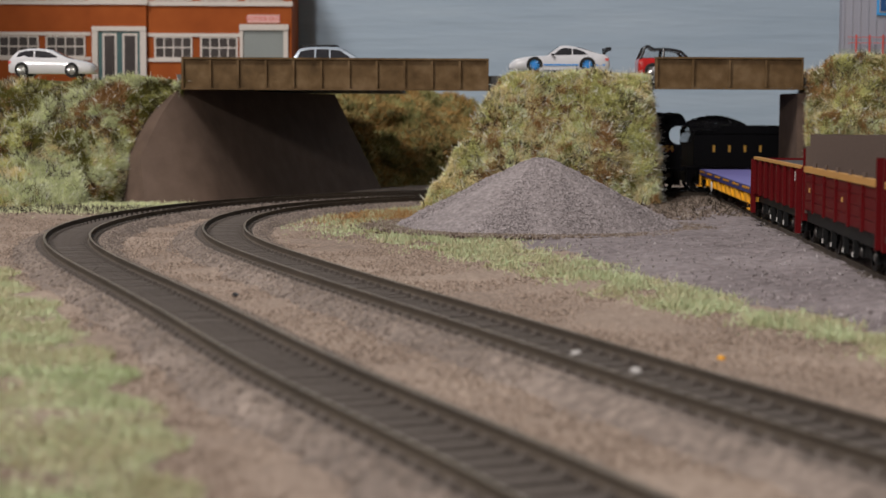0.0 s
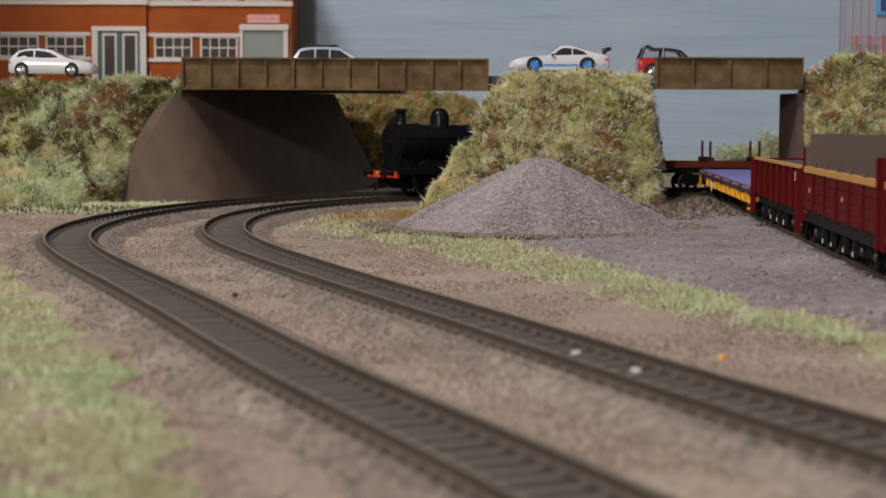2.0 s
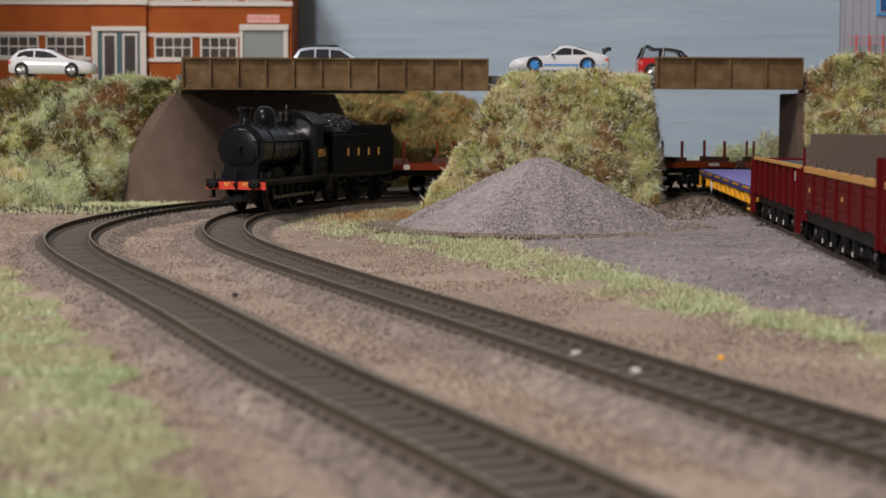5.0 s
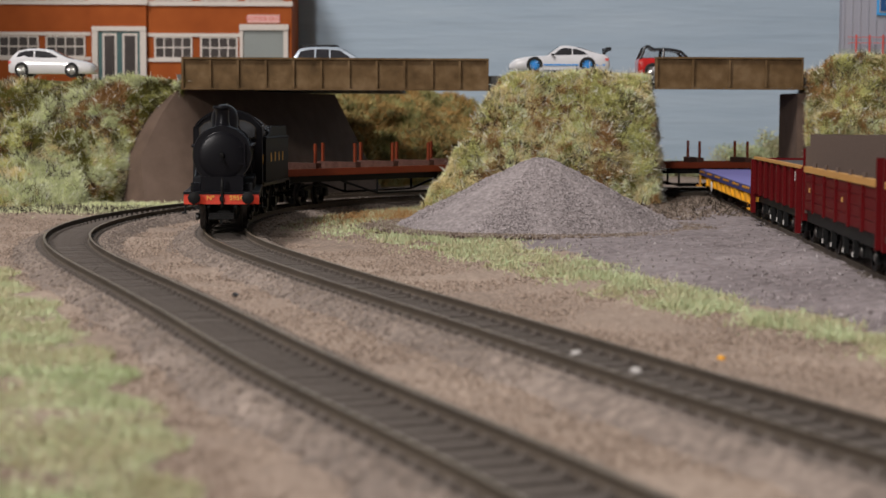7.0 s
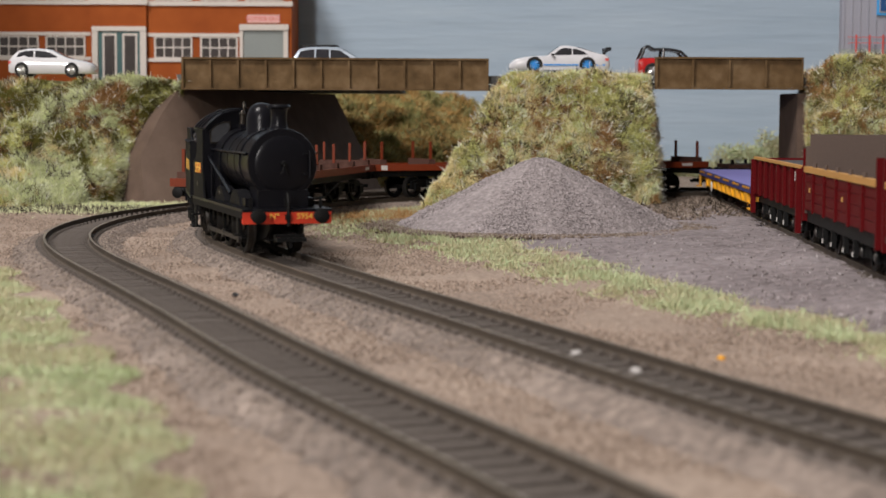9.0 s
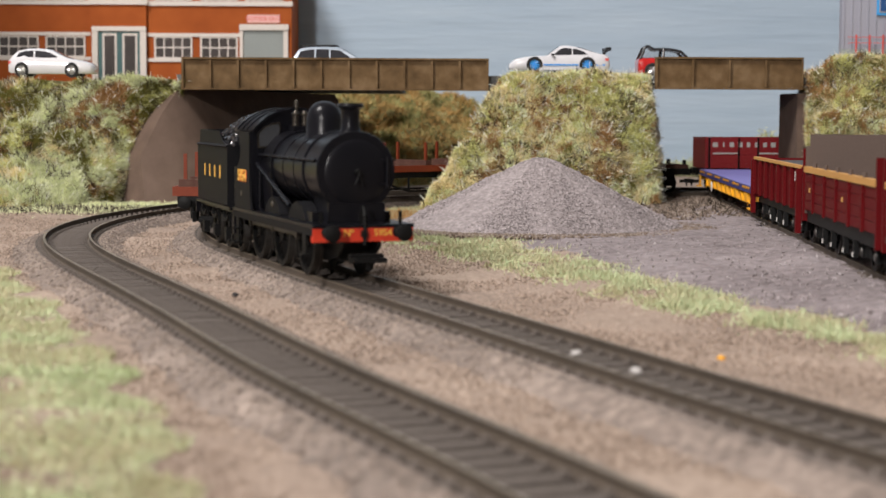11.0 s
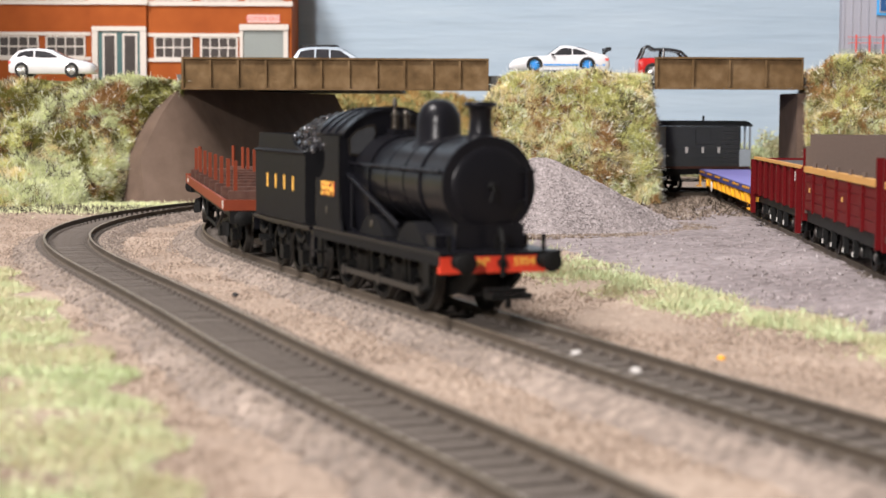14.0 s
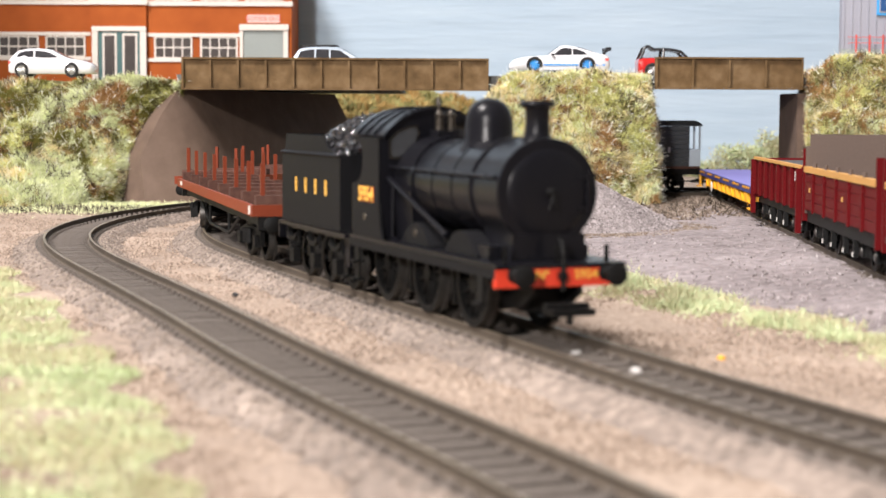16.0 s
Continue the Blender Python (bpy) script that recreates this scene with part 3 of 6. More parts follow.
        text_mesh("5954", 0.0056, M_GOLD, "numeral", s, Matrix.Translation((-0.0308, y * 1.03, 0.0288)) @ spread, "gold cab-side numerals", bold=0.022)
        part("works_plate", turned(bmesh.new(), (-0.0318, y, 0.0228), [(0.0011, 0.00045 * (1 if y > 0 else -1)), (0.0010, 0.0006 * (1 if y > 0 else -1))], 16, "y"), M_BRASS, s)
        bm = rod(bmesh.new(), (-0.043, y, 0.0185), (-0.043, y, 0.0315), 0.00035, seg=6)
        part("handrail", bm, M_LOCO, t)
    face = [(-0.0155, 0.0174), (-0.0155, 0.0445)] + arc(0, 0.0350, 0.01775, 148, 32, 16) + [(0.0155, 0.0445), (0.0155, 0.0174)]
    bm = prism(bmesh.new(), face, -0.0211, -0.0205, "yz")
    part("cab_front", bm, M_LOCO, t)
    win = [(0.0050, 0.0458), (0.0062, 0.0424), (0.0088, 0.0398), (0.0112, 0.0390), (0.0134, 0.0392), (0.0136, 0.0440), (0.0112, 0.0464), (0.0080, 0.0477), (0.0054, 0.0480)]
    for k in (-1, 1):
        w = [(y * k * 0.98, z - 0.0005) for y, z in win]
        f = part("spectacle_window", prism(bmesh.new(), w, -0.0204, -0.0200, "yz"), M_BRASS, t, "metal-framed cab spectacle window")
        cy, cz = sum(p[0] for p in w) / len(w), sum(p[1] for p in w) / len(w)
        part("pane", prism(bmesh.new(), [(cy + (y - cy) * 0.86, cz + (z - cz) * 0.84) for y, z in w], -0.0200, -0.0197, "yz"), M_GLASS, f)
    roof = arc(0, 0.0328, 0.0186, 143, 37, 22)
    top = [(y * 1.02, z + 0.0008) for y, z in reversed(roof)]
    bm = prism(bmesh.new(), roof + top, -0.0468, -0.0192, "yz")
    rf = part("cab_roof", bm, M_LOCO, t, smooth=True)
    for x in (-0.041, -0.034, -0.027):
        rb = arc(0, 0.0328, 0.0193, 142, 38, 18)
        part("roof_rib", prism(bmesh.new(), rb + [(y * 1.02, z + 0.0005) for y, z in reversed(rb)], x - 0.0004, x + 0.0004, "yz"), M_LOCO, rf)
    part("cab_backhead", boxes((-0.0235, -0.0212, -0.0085, 0.0085, 0.0175, 0.040)), M_CHASSIS, t, bevel=0.001)
    bm = turned(bmesh.new(), (-0.0185, 0.0, 0.0505), [(0.0005, 0), (0.0005, 0.0022), (0.0008, 0.0024), (0.0007, 0.0040), (0.0003, 0.0046)], 10)
    part("whistle", bm, M_BRASS, t, "small brass whistle", smooth=True)
    # running gear
    for x in (-0.031, 0.0, 0.031):
        spoked_wheel(t, x, 0.0104, 0.0104, 15)
    for k, y in ((0, -0.0117), (1, 0.0117)):
        bm = boxes((-0.031, 0.031, -0.0004, 0.0004, -0.00075, 0.00075))
        for x in (-0.031, 0, 0.031):
            rod(bm, (x, -0.0006, 0), (x, 0.0006, 0), 0.0016, seg=16)
        ob = part("coupling_rod", bm, M_STEEL, t, "dark steel coupling rod")
        ob.location = (0, y, 0.0104)
        RODS.append((ob, y))
    for x in (0.0, 0.031):
        for k in (-1, 1):
            a = arc(x, 0.0104, 0.0127, 150, 30, 18)
            outl = [p for p in a if p[1] > 0.0172]
            outl = [(outl[0][0] - 0.0002, 0.0173)] + outl + [(outl[-1][0] + 0.0002, 0.0173)]
            sp = part("splasher", prism(bmesh.new(), outl, *sorted((k * 0.0085, k * 0.0132))), M_SHEET, t, bevel=0.0002)
            part("splasher_plate", turned(bmesh.new(), (x, k * 0.0132, 0.0205), [(0.0011, 0), (0.0010, 0.0002 * k)], 14, "y"), M_BRASS, sp) if x == 0 else None
    for k in (-1, 1):
        part("sandbox", boxes((0.0405, 0.047, *sorted((k * 0.0095, k * 0.0125)), 0.0174, 0.0205)), M_LOCO, t, bevel=0.0005)
        bm = rod(bmesh.new(), (-0.021, k * 0.0127, 0.0365), (0.0505, k * 0.0127, 0.0365), 0.00042, seg=8)
        for x in (-0.014, -0.002, 0.01, 0.022, 0.034, 0.046):
            rod(bm, (x, k * 0.0112, 0.0362), (x, k * 0.0131, 0.0365), 0.0006, 0.0007, 8)
        part("boiler_handrail", bm, M_LOCO, t, smooth=True)
        for (xa, za, xb, zb) in ((-0.0425, 0.0055, -0.0385, 0.014), ):
            part("step", boxes((xa, xb, *sorted((k * 0.0150, k * 0.0156)), za, zb), (xa - 0.0002, xb + 0.0002, *sorted((k * 0.0140, k * 0.0172)), za - 0.0006, za), (xa - 0.0002, xb + 0.0002, *sorted((k * 0.0140, k * 0.0172)), 0.0098, 0.0104)), M_CHASSIS, t)
        for x in (-0.0155, 0.0155):
            part("brake_hanger", prism(bmesh.new(), [(x - 0.001, 0.014), (x + 0.001, 0.014), (x + 0.0016, 0.004), (x + 0.0002, 0.004)], *sorted((k * 0.0080, k * 0.0092))), M_CHASSIS, t)
    bm = rod(bmesh.new(), (-0.0195, -0.0136, 0.0335), (0.021, -0.0128, 0.0213), 0.0007, seg=8)
    part("reversing_rod", bm, M_LOCO, t, smooth=True)
    bm = rod(bmesh.new(), (-0.0185, -0.0128, 0.018), (-0.0185, -0.0128, 0.031), 0.0004, seg=6)
    rod(bm, (-0.0185, -0.0128, 0.018), (-0.014, -0.0128, 0.0174), 0.0004, seg=6)
    part("injector_pipe", bm, M_LOCO, t)
    part("front_step", boxes((0.048, 0.052, -0.0160, -0.0154, 0.008, 0.0141), (0.0476, 0.0524, -0.0172, -0.0150, 0.0076, 0.0082)), M_CHASSIS, t)
    return t


def coal_heap(parent):
    rnd = random.Random(4)
    bm = bmesh.new()
    for i in range(2600):
        u, v = rnd.uniform(0, 1), rnd.uniform(-1, 1)
        x = 0.031 - 0.043 * u
        top = 0.0385 + 0.0118 * (1 - 0.75 * v * v) * math.sin(math.pi * min(1, max(0, (u + 0.16) / 1.2))) ** 0.55
        s = rnd.uniform(0.0006, 0.0012)
        m = Matrix.LocRotScale((x, v * 0.0140, top - rnd.uniform(0, 0.0022)), Euler((rnd.uniform(0, 6), rnd.uniform(0, 6), 0)), (s, s * rnd.uniform(0.6, 1), s * rnd.uniform(0.6, 1)))
        vs = [bm.verts.new(m @ Vector(p)) for p in ((1, 0, 0.2), (-0.2, 1, 0), (-1, -0.1, 0.3), (0.1, -1, -0.2), (0.2, 0.1, 1), (0, 0, -1))]
        for f in ((0, 1, 4), (1, 2, 4), (2, 3, 4), (3, 0, 4), (1, 0, 5), (2, 1, 5), (3, 2, 5), (0, 3, 5)):
            bm.faces.new([vs[k] for k in f])
    core = prism(bmesh.new(), [(-0.012, 0.033), (0.033, 0.033), (0.030, 0.0400), (0.018, 0.0450), (0.002, 0.0450), (-0.011, 0.0395)], -0.0100, 0.0100)
    part("coal_core", core, M_COAL, parent)
    tagged(part("coal", bm, M_COAL, parent, "heap of glossy black coal"), kind="stuff")


def tender():
    t = thing("tender", "black six-wheeled tender loaded with shiny coal", "tender")
    tank = [(-0.0150, 0.0170), (-0.0163, 0.0172), (-0.0163, 0.0380), (-0.0170, 0.0386), (-0.0160, 0.0392), (0.0160, 0.0392), (0.0170, 0.0386), (0.0163, 0.0380), (0.0163, 0.0172), (0.0150, 0.0170)]
    part("tank", prism(bmesh.new(), tank, -0.0312, 0.0302, "yz"), M_SHEET, t)
    for k in (-1, 1):
        cop = [(-0.0305, 0.0390), (0.0270, 0.0390), (0.0215, 0.0394), (0.0165, 0.0404), (0.0130, 0.0422), (0.0115, 0.0440), (-0.0290, 0.0442)]
        part("coping", prism(bmesh.new(), cop, *sorted((k * 0.0150, k * 0.0156))), M_SHEET, t)
        fr = [(-0.033, 0.0166), (-0.033, 0.0112), (-0.029, 0.0112), (-0.0275, 0.0148), (0.0275, 0.0148), (0.029, 0.0112), (0.0315, 0.0075), (0.034, 0.0075), (0.034, 0.0166)]
        part("outside_frame", prism(bmesh.new(), fr, *sorted((k * 0.0138, k * 0.0146))), M_LOCO, t)
        for x in (-0.0227, 0.0, 0.0227):
            bm = boxes((x - 0.0022, x + 0.0022, *sorted((k * 0.0135, k * 0.0157)), 0.0045, 0.0088))
            ab = part("axlebox", bm, M_CHASSIS, t, bevel=0.0004)
            sp = arc(x, 0.0195, 0.0085, 232, 308, 8)
            part("leaf_spring", prism(bmesh.new(), sp + [(p[0], p[1] + 0.0013) for p in reversed(sp)], *sorted((k * 0.0142, k * 0.0158))), M_CHASSIS, ab)
            part("spring_hanger", boxes((x - 0.0056, x - 0.0048, *sorted((k * 0.0144, k * 0.0152)), 0.0105, 0.0150), (x + 0.0048, x + 0.0056, *sorted((k * 0.0144, k * 0.0152)), 0.0105, 0.0150)), M_CHASSIS, ab)
        for i, x in enumerate((-0.0150, -0.0045, 0.0060, 0.0165)):
            part("gold_mark", boxes((x - 0.0008, x + 0.0008, *sorted((k * 0.0163, k * 0.0165)), 0.0268, 0.0312)), M_GOLD, t, "small gold mark on the tank side")
        part("step", boxes((0.0315, 0.0345, *sorted((k * 0.0140, k * 0.0165)), 0.0046, 0.0052), (0.0318, 0.0342, *sorted((k * 0.0148, k * 0.0153)), 0.005, 0.0075)), M_CHASSIS, t)
    part("coping", boxes((-0.0308, -0.0302, -0.0150, 0.0150, 0.0390, 0.0442)), M_LOCO, t)
    part("underframe", boxes((-0.033, 0.033, -0.0060, 0.0060, 0.0075, 0.0168)), M_CHASSIS, t)
    part("footplate", boxes((-0.034, 0.035, -0.0164, 0.0164, 0.0158, 0.0169)), M_LOCO, t)
    part("buffer_beam", boxes((-0.0352, -0.0341, -0.0165, 0.0165, 0.0115, 0.0168)), M_LOCO, t)
    for x in (-0.0227, 0.0, 0.0227):
        spoked_wheel(t, x, 0.0078, 0.0078, 12)
    for y in (-0.0112, 0.0112):
        buffer(t, -0.0352, y, 0.0140, -1, M_CHASSIS)
    hook_coupling(t, -0.034, -1)
    coal_heap(t)
    return t


def bogie(parent, x):
    bm = bmesh.new()
    for k in (-1, 1):
        prism(bm, [(-0.0155, 0.0098), (-0.0155, 0.0050), (-0.0085, 0.0050), (-0.006, 0.0075), (0.006, 0.0075), (0.0085, 0.0050), (0.0155, 0.0050), (0.0155, 0.0098), (0.009, 0.0112), (-0.009, 0.0112)], *sorted((k * 0.0112, k * 0.0126)))
        for u in (-0.0115, 0.0115):
            box(bm, u - 0.0018, u + 0.0018, *sorted((k * 0.0126, k * 0.0142)), 0.0046, 0.0088)
        for u in (-0.003, 0.0, 0.003):
            rod(bm, (u, k * 0.0136, 0.0055), (u, k * 0.0136, 0.0105), 0.0011, seg=8)
    box(bm, -0.004, 0.004, -0.0112, 0.0112, 0.0085, 0.0112)
    b = part("bogie", bm, M_CHASSIS, parent, "black four-wheeled bogie")
    b.location = (x, 0, 0)
    for u in (-0.0115, 0.0115):
        spoked_wheel(b, u, 0.0063, 0.0063, 0)
    return b


def bolster_wagon(back, reach=0.1195):
    t = thing("bogie_flat_wagon", "long bauxite-red bogie flat wagon with steel stanchions", "wagon", "flat wagons of the train")
    part("deck", boxes((-reach + 0.001, reach - 0.001, -0.0158, 0.0158, 0.0172, 0.0188)), M_PLANK, t)
    for k in (-1, 1):
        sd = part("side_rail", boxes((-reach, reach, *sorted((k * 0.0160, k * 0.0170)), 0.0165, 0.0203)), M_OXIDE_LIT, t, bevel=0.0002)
        part("data_panel", boxes((-reach + 0.012, -reach + 0.020, *sorted((k * 0.0170, k * 0.01712)), 0.0176, 0.0194)), M_WHITE, sd)
        part("data_panel", boxes((reach - 0.007, reach - 0.003, *sorted((k * 0.0170, k * 0.01712)), 0.0170, 0.0198)), M_WHITE, sd)
        part("sole_bar", boxes((-reach + 0.003, reach - 0.003, *sorted((k * 0.0120, k * 0.0132)), 0.0128, 0.0172)), M_CHASSIS, t)
        bm = bmesh.new()
        for a, b in (((-0.060, 0.0128), (-0.030, 0.0050)), ((-0.030, 0.0050), (0.030, 0.0050)), ((0.030, 0.0050), (0.060, 0.0128)), ((-0.030, 0.0050), (-0.030, 0.0128)), ((0.030, 0.0050), (0.030, 0.0128))):
            rod(bm, (a[0], k * 0.0126, a[1]), (b[0], k * 0.0126, b[1]), 0.0007, seg=6)
        part("truss_rod", bm, M_CHASSIS, t)
    for k in (-1, 1):
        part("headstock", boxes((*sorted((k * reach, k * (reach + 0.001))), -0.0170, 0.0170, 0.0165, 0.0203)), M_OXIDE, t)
        part("buffer_beam", boxes((*sorted((k * (reach - 0.002), k * (reach + 0.0008))), -0.0150, 0.0150, 0.0120, 0.0164)), M_CHASSIS, t)
        for y in (-0.0112, 0.0112):
            buffer(t, k * (reach + 0.0008), y, 0.0140, k, M_CHASSIS)
        hook_coupling(t, k * (reach - 0.001), k)
    for x in (-0.1143, -0.0817, -0.049, -0.0163, 0.0163, 0.049, 0.0817, 0.1143):
        b = part("bolster", boxes((x - 0.0022, x + 0.0022, -0.0150, 0.0150, 0.0190, 0.0232)), M_PLANK, t, bevel=0.0003)
        for y in (-0.0125, 0.0125):
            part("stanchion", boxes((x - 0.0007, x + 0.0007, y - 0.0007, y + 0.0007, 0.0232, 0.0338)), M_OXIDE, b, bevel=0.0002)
    for x in (-0.085, 0.085):
        b = bogie(t, x)
        BOGIES.append((b, back, x, 0.085))
    TRAIN.append((t, back, 0.085))
    return t


def short_underframe(t, reach, wheel_x, side=None):
    for k in (-1, 1):
        part("sole_bar", boxes((-reach, reach, *sorted((k * 0.0125, k * 0.0136)), 0.0120, 0.0158)), M_CHASSIS, t)
        part("headstock", boxes((*sorted((k * reach, k * (reach + 0.0012))), -0.0160, 0.0160, 0.0115, 0.0160)), M_CHASSIS, t)
        for y in (-0.0112, 0.0112):
            buffer(t, k * (reach + 0.0012), y, 0.0138, k, M_CHASSIS)
        hook_coupling(t, k * reach, k)
        for x in (-wheel_x, wheel_x):
            w = [(x - 0.004, 0.0122), (x + 0.004, 0.0122), (x + 0.0016, 0.0048), (x - 0.0016, 0.0048)]
            part("axle_guard", prism(bmesh.new(), w, *sorted((k * 0.0122, k * 0.0130))), M_CHASSIS, t)
            part("axlebox", boxes((x - 0.0017, x + 0.0017, *sorted((k * 0.0130, k * 0.0146)), 0.0045, 0.0080)), M_CHASSIS, t, bevel=0.0003)
        part("brake_lever", boxes((-0.002, 0.020, *sorted((k * 0.0140, k * 0.0146)), 0.0075, 0.0084)), M_CHASSIS, t)
    for x in (-wheel_x, wheel_x):
        spoked_wheel(t, x, 0.0063, 0.0063, 0)


def low_flat(back):
    t = thing("short_flat_wagon", "dark short four-wheeled flat wagon with low end posts", "wagon")
    part("deck", boxes((-0.0285, 0.0285, -0.0150, 0.0150, 0.0160, 0.0185)), M_PLANK, t, bevel=0.0003)
    for x in (-0.026, -0.009, 0.009, 0.026):
        for y in (-0.014, 0.014):
            part("end_post", boxes((x - 0.0010, x + 0.0010, y - 0.0008, y + 0.0008, 0.0186, 0.0215)), M_CHASSIS, t)
    short_underframe(t, 0.0290, 0.016)
    TRAIN.append((t, back, 0.016))


def red_open(back):
    t = thing("open_coal_wagon", "crimson planked open coal wagon with pale lettering", "wagon")
    for k in (-1, 1):
        for i in range(7):
            z = 0.0162 + 0.0029 * i
            part("plank", boxes((-0.0285, 0.0285, *sorted((k * 0.0150, k * 0.0160)), z, z + 0.00275)), M_RED, t)
        for x in (-0.0265, -0.0065, 0.0065, 0.0265):
            part("side_strap", boxes((x - 0.0006, x + 0.0006, *sorted((k * 0.0160, k * 0.01645)), 0.0162, 0.0362)), M_CHASSIS, t)
        for i, w in enumerate((3.6, 1.0, 3.2, 3.2, 2.4, 2.8, 2.6, 3.4, 3.4)):
            x = (-1 if k > 0 else 1) * (-0.0225 + i * 0.0056)
            part("white_mark", boxes((x - w * 0.00048, x + w * 0.00048, *sorted((k * 0.0161, k * 0.0163)), 0.0300, 0.0331)), M_WHITE, t)
        for x in (-0.015, 0.015):
            part("white_mark", boxes((x - 0.009, x + 0.009, *sorted((k * 0.0161, k * 0.0163)), 0.0254, 0.0264)), M_WHITE, t)
        part("wagon_end", boxes((*sorted((k * 0.0277, k * 0.0289)), -0.0149, 0.0149, 0.0162, 0.0364)), M_RED, t, bevel=0.0002)
    part("wagon_floor", boxes((-0.0277, 0.0277, -0.0149, 0.0149, 0.0160, 0.0175)), M_PLANK, t)
    short_underframe(t, 0.0290, 0.016)
    TRAIN.append((t, back, 0.016))


def brake_van(back):
    t = thing("brake_van", "dark grey goods brake van with grey end veranda lightened as if lit", "brake van")
    h = 0.0435
    part("van_floor", boxes((-0.0328, 0.0328, -0.0150, 0.0150, 0.0158, 0.0174)), M_PLANK, t)
    for k in (-1, 1):
        for i in range(9):
            z = 0.0174 + 0.0029 * i
            part("plank", boxes((-0.0250, 0.0250, *sorted((k * 0.0146, k * 0.0154)), z, z + 0.00275)), M_VANDARK, t)
        for j, x in enumerate((-0.011, 0.0, 0.011)):
            part("pale_mark", boxes((x - 0.0009, x + 0.0009, *sorted((k * 0.0154, k * 0.01565)), 0.0262, 0.0300)), M_WHITE, t)
        part("footboard", boxes((-0.032, 0.032, *sorted((k * 0.0152, k * 0.0180)), 0.0075, 0.0082)), M_CHASSIS, t)
        part("veranda_rail", boxes((*sorted((k * 0.0252, k * 0.0330)), -0.0154, -0.0148, 0.0174, 0.0285)), M_VANGREY, t)
        part("veranda_rail", boxes((*sorted((k * 0.0252, k * 0.0330)), 0.0148, 0.0154, 0.0174, 0.0285)), M_VANGREY, t)
        part("veranda_end", boxes((*sorted((k * 0.0322, k * 0.0330)), -0.0147, 0.0147, 0.0174, 0.0285)), M_VANGREY, t)
        part("body_end", boxes((*sorted((k * 0.0243, k * 0.0250)), -0.0146, 0.0146, 0.0174, h)), M_VANGREY, t)
        for y in (-0.0148, -0.005, 0.005, 0.0148):
            part("veranda_post", boxes((*sorted((k * 0.0322, k * 0.0330)), y - 0.0010, y + 0.0010, 0.0285, h + (0.0013 if abs(y) < 0.01 else 0))), M_VANGREY, t)
        part("ducket", boxes((-0.005, 0.005, *sorted((k * 0.0154, k * 0.0166)), 0.0320, 0.0410)), M_VANDARK, t, bevel=0.0008)
    rf = arc(0, 0.001, 0.0455, 110.5, 69.5, 14)
    part("roof", prism(bmesh.new(), rf + [(y * 1.02, z + 0.0008) for y, z in reversed(rf)], -0.0338, 0.0338, "yz"), M_VANDARK, t, smooth=True)
    part("stove_pipe", rod(bmesh.new(), (-0.004, 0.004, 0.046), (-0.004, 0.004, 0.0505), 0.0007, seg=8), M_CHASSIS, t)
    short_underframe(t, 0.0330, 0.018)
    TRAIN.append((t, back, 0.018))


TRAIN.append((locomotive(), 0.0, 0.031))
TRAIN.append((tender(), 0.0835, 0.0227))
for back in (0.2590, 0.5105):
    bolster_wagon(back)
low_flat(0.676)
red_open(0.7465)
brake_van(0.820)
# ---- factory, lilac building, cars and siding wagons ----
M_BRICK = material("orange_red_render", [(0.27, 0.058, 0.009), (0.33, 0.075, 0.012), (0.38, 0.093, 0.016)], 60, 0.75, 0, 0.00008, 700, big=9, spec=0.25)
M_TRIM = paint("cream_stone_trim", (0.66, 0.60, 0.55), 0.7, 0.07)
M_WINDOW = paint("dark_window_card", (0.050, 0.040, 0.037), 0.45, 0.35, 0, 0, 60, spec=0.2)
M_SHUTTER = paint("grey_roller_shutter", (0.30, 0.33, 0.32), 0.6, 0.08)
M_TEAL = paint("teal_door_panel", (0.03, 0.10, 0.10), 0.5, 0.2)
M_LILAC = paint("lilac_grey_cladding", (0.31, 0.315, 0.375), 0.7, 0.06)
M_SIGNRED = paint("sign_red", (0.6, 0.09, 0.08), 0.6, 0.05)
M_SIGNPINK = paint("sign_pale_pink", (0.75, 0.42, 0.38), 0.6, 0.05)
M_NAVY = paint("navy_blue_sign", (0.01, 0.07, 0.22), 0.5, 0.05)
M_AZURE = paint("azure_sign_edge", (0.05, 0.33, 0.72), 0.5, 0.05)
M_CARWHITE = paint("glossy_white_car", (0.63, 0.63, 0.655), 0.22, 0.03, 0, 0, 300, 0.5)
M_CARSILVER = paint("silver_blue_car", (0.55, 0.62, 0.70), 0.25, 0.05, 0.4, 0, 300, 0.4)
M_CARRED = paint("glossy_red_car", (0.50, 0.015, 0.015), 0.22, 0.04, 0, 0, 300, 0.5)
M_CARBLACK = paint("black_car_roof", (0.015, 0.015, 0.017), 0.25, 0.1, 0, 0, 300, 0.4)
M_CARGLASS = paint("tinted_car_glass", (0.028, 0.028, 0.032), 0.12, 0.1, 0, 0, 100, 0.0, spec=0.3)
M_TYRE = paint("rubber_tyre", (0.015, 0.015, 0.015), 0.8, 0.2)
M_RIM = paint("silver_rim", (0.55, 0.55, 0.55), 0.3, 0.05, 0.8)
M_RIMBLUE = paint("bright_blue_rim", (0.04, 0.28, 0.72), 0.35, 0.05)
M_BLUE = paint("purple_blue_deck", (0.20, 0.19, 0.48), 0.55, 0.08)
M_BLUEDARK = paint("deep_blue_edge", (0.025, 0.03, 0.16), 0.5, 0.1)
M_YELLOW = paint("yellow_wagon_frame", (0.78, 0.36, 0.01), 0.5, 0.08)
M_MAROON = paint("maroon_wagon", (0.098, 0.0030, 0.0046), 0.5, 0.14, spec=0.10)
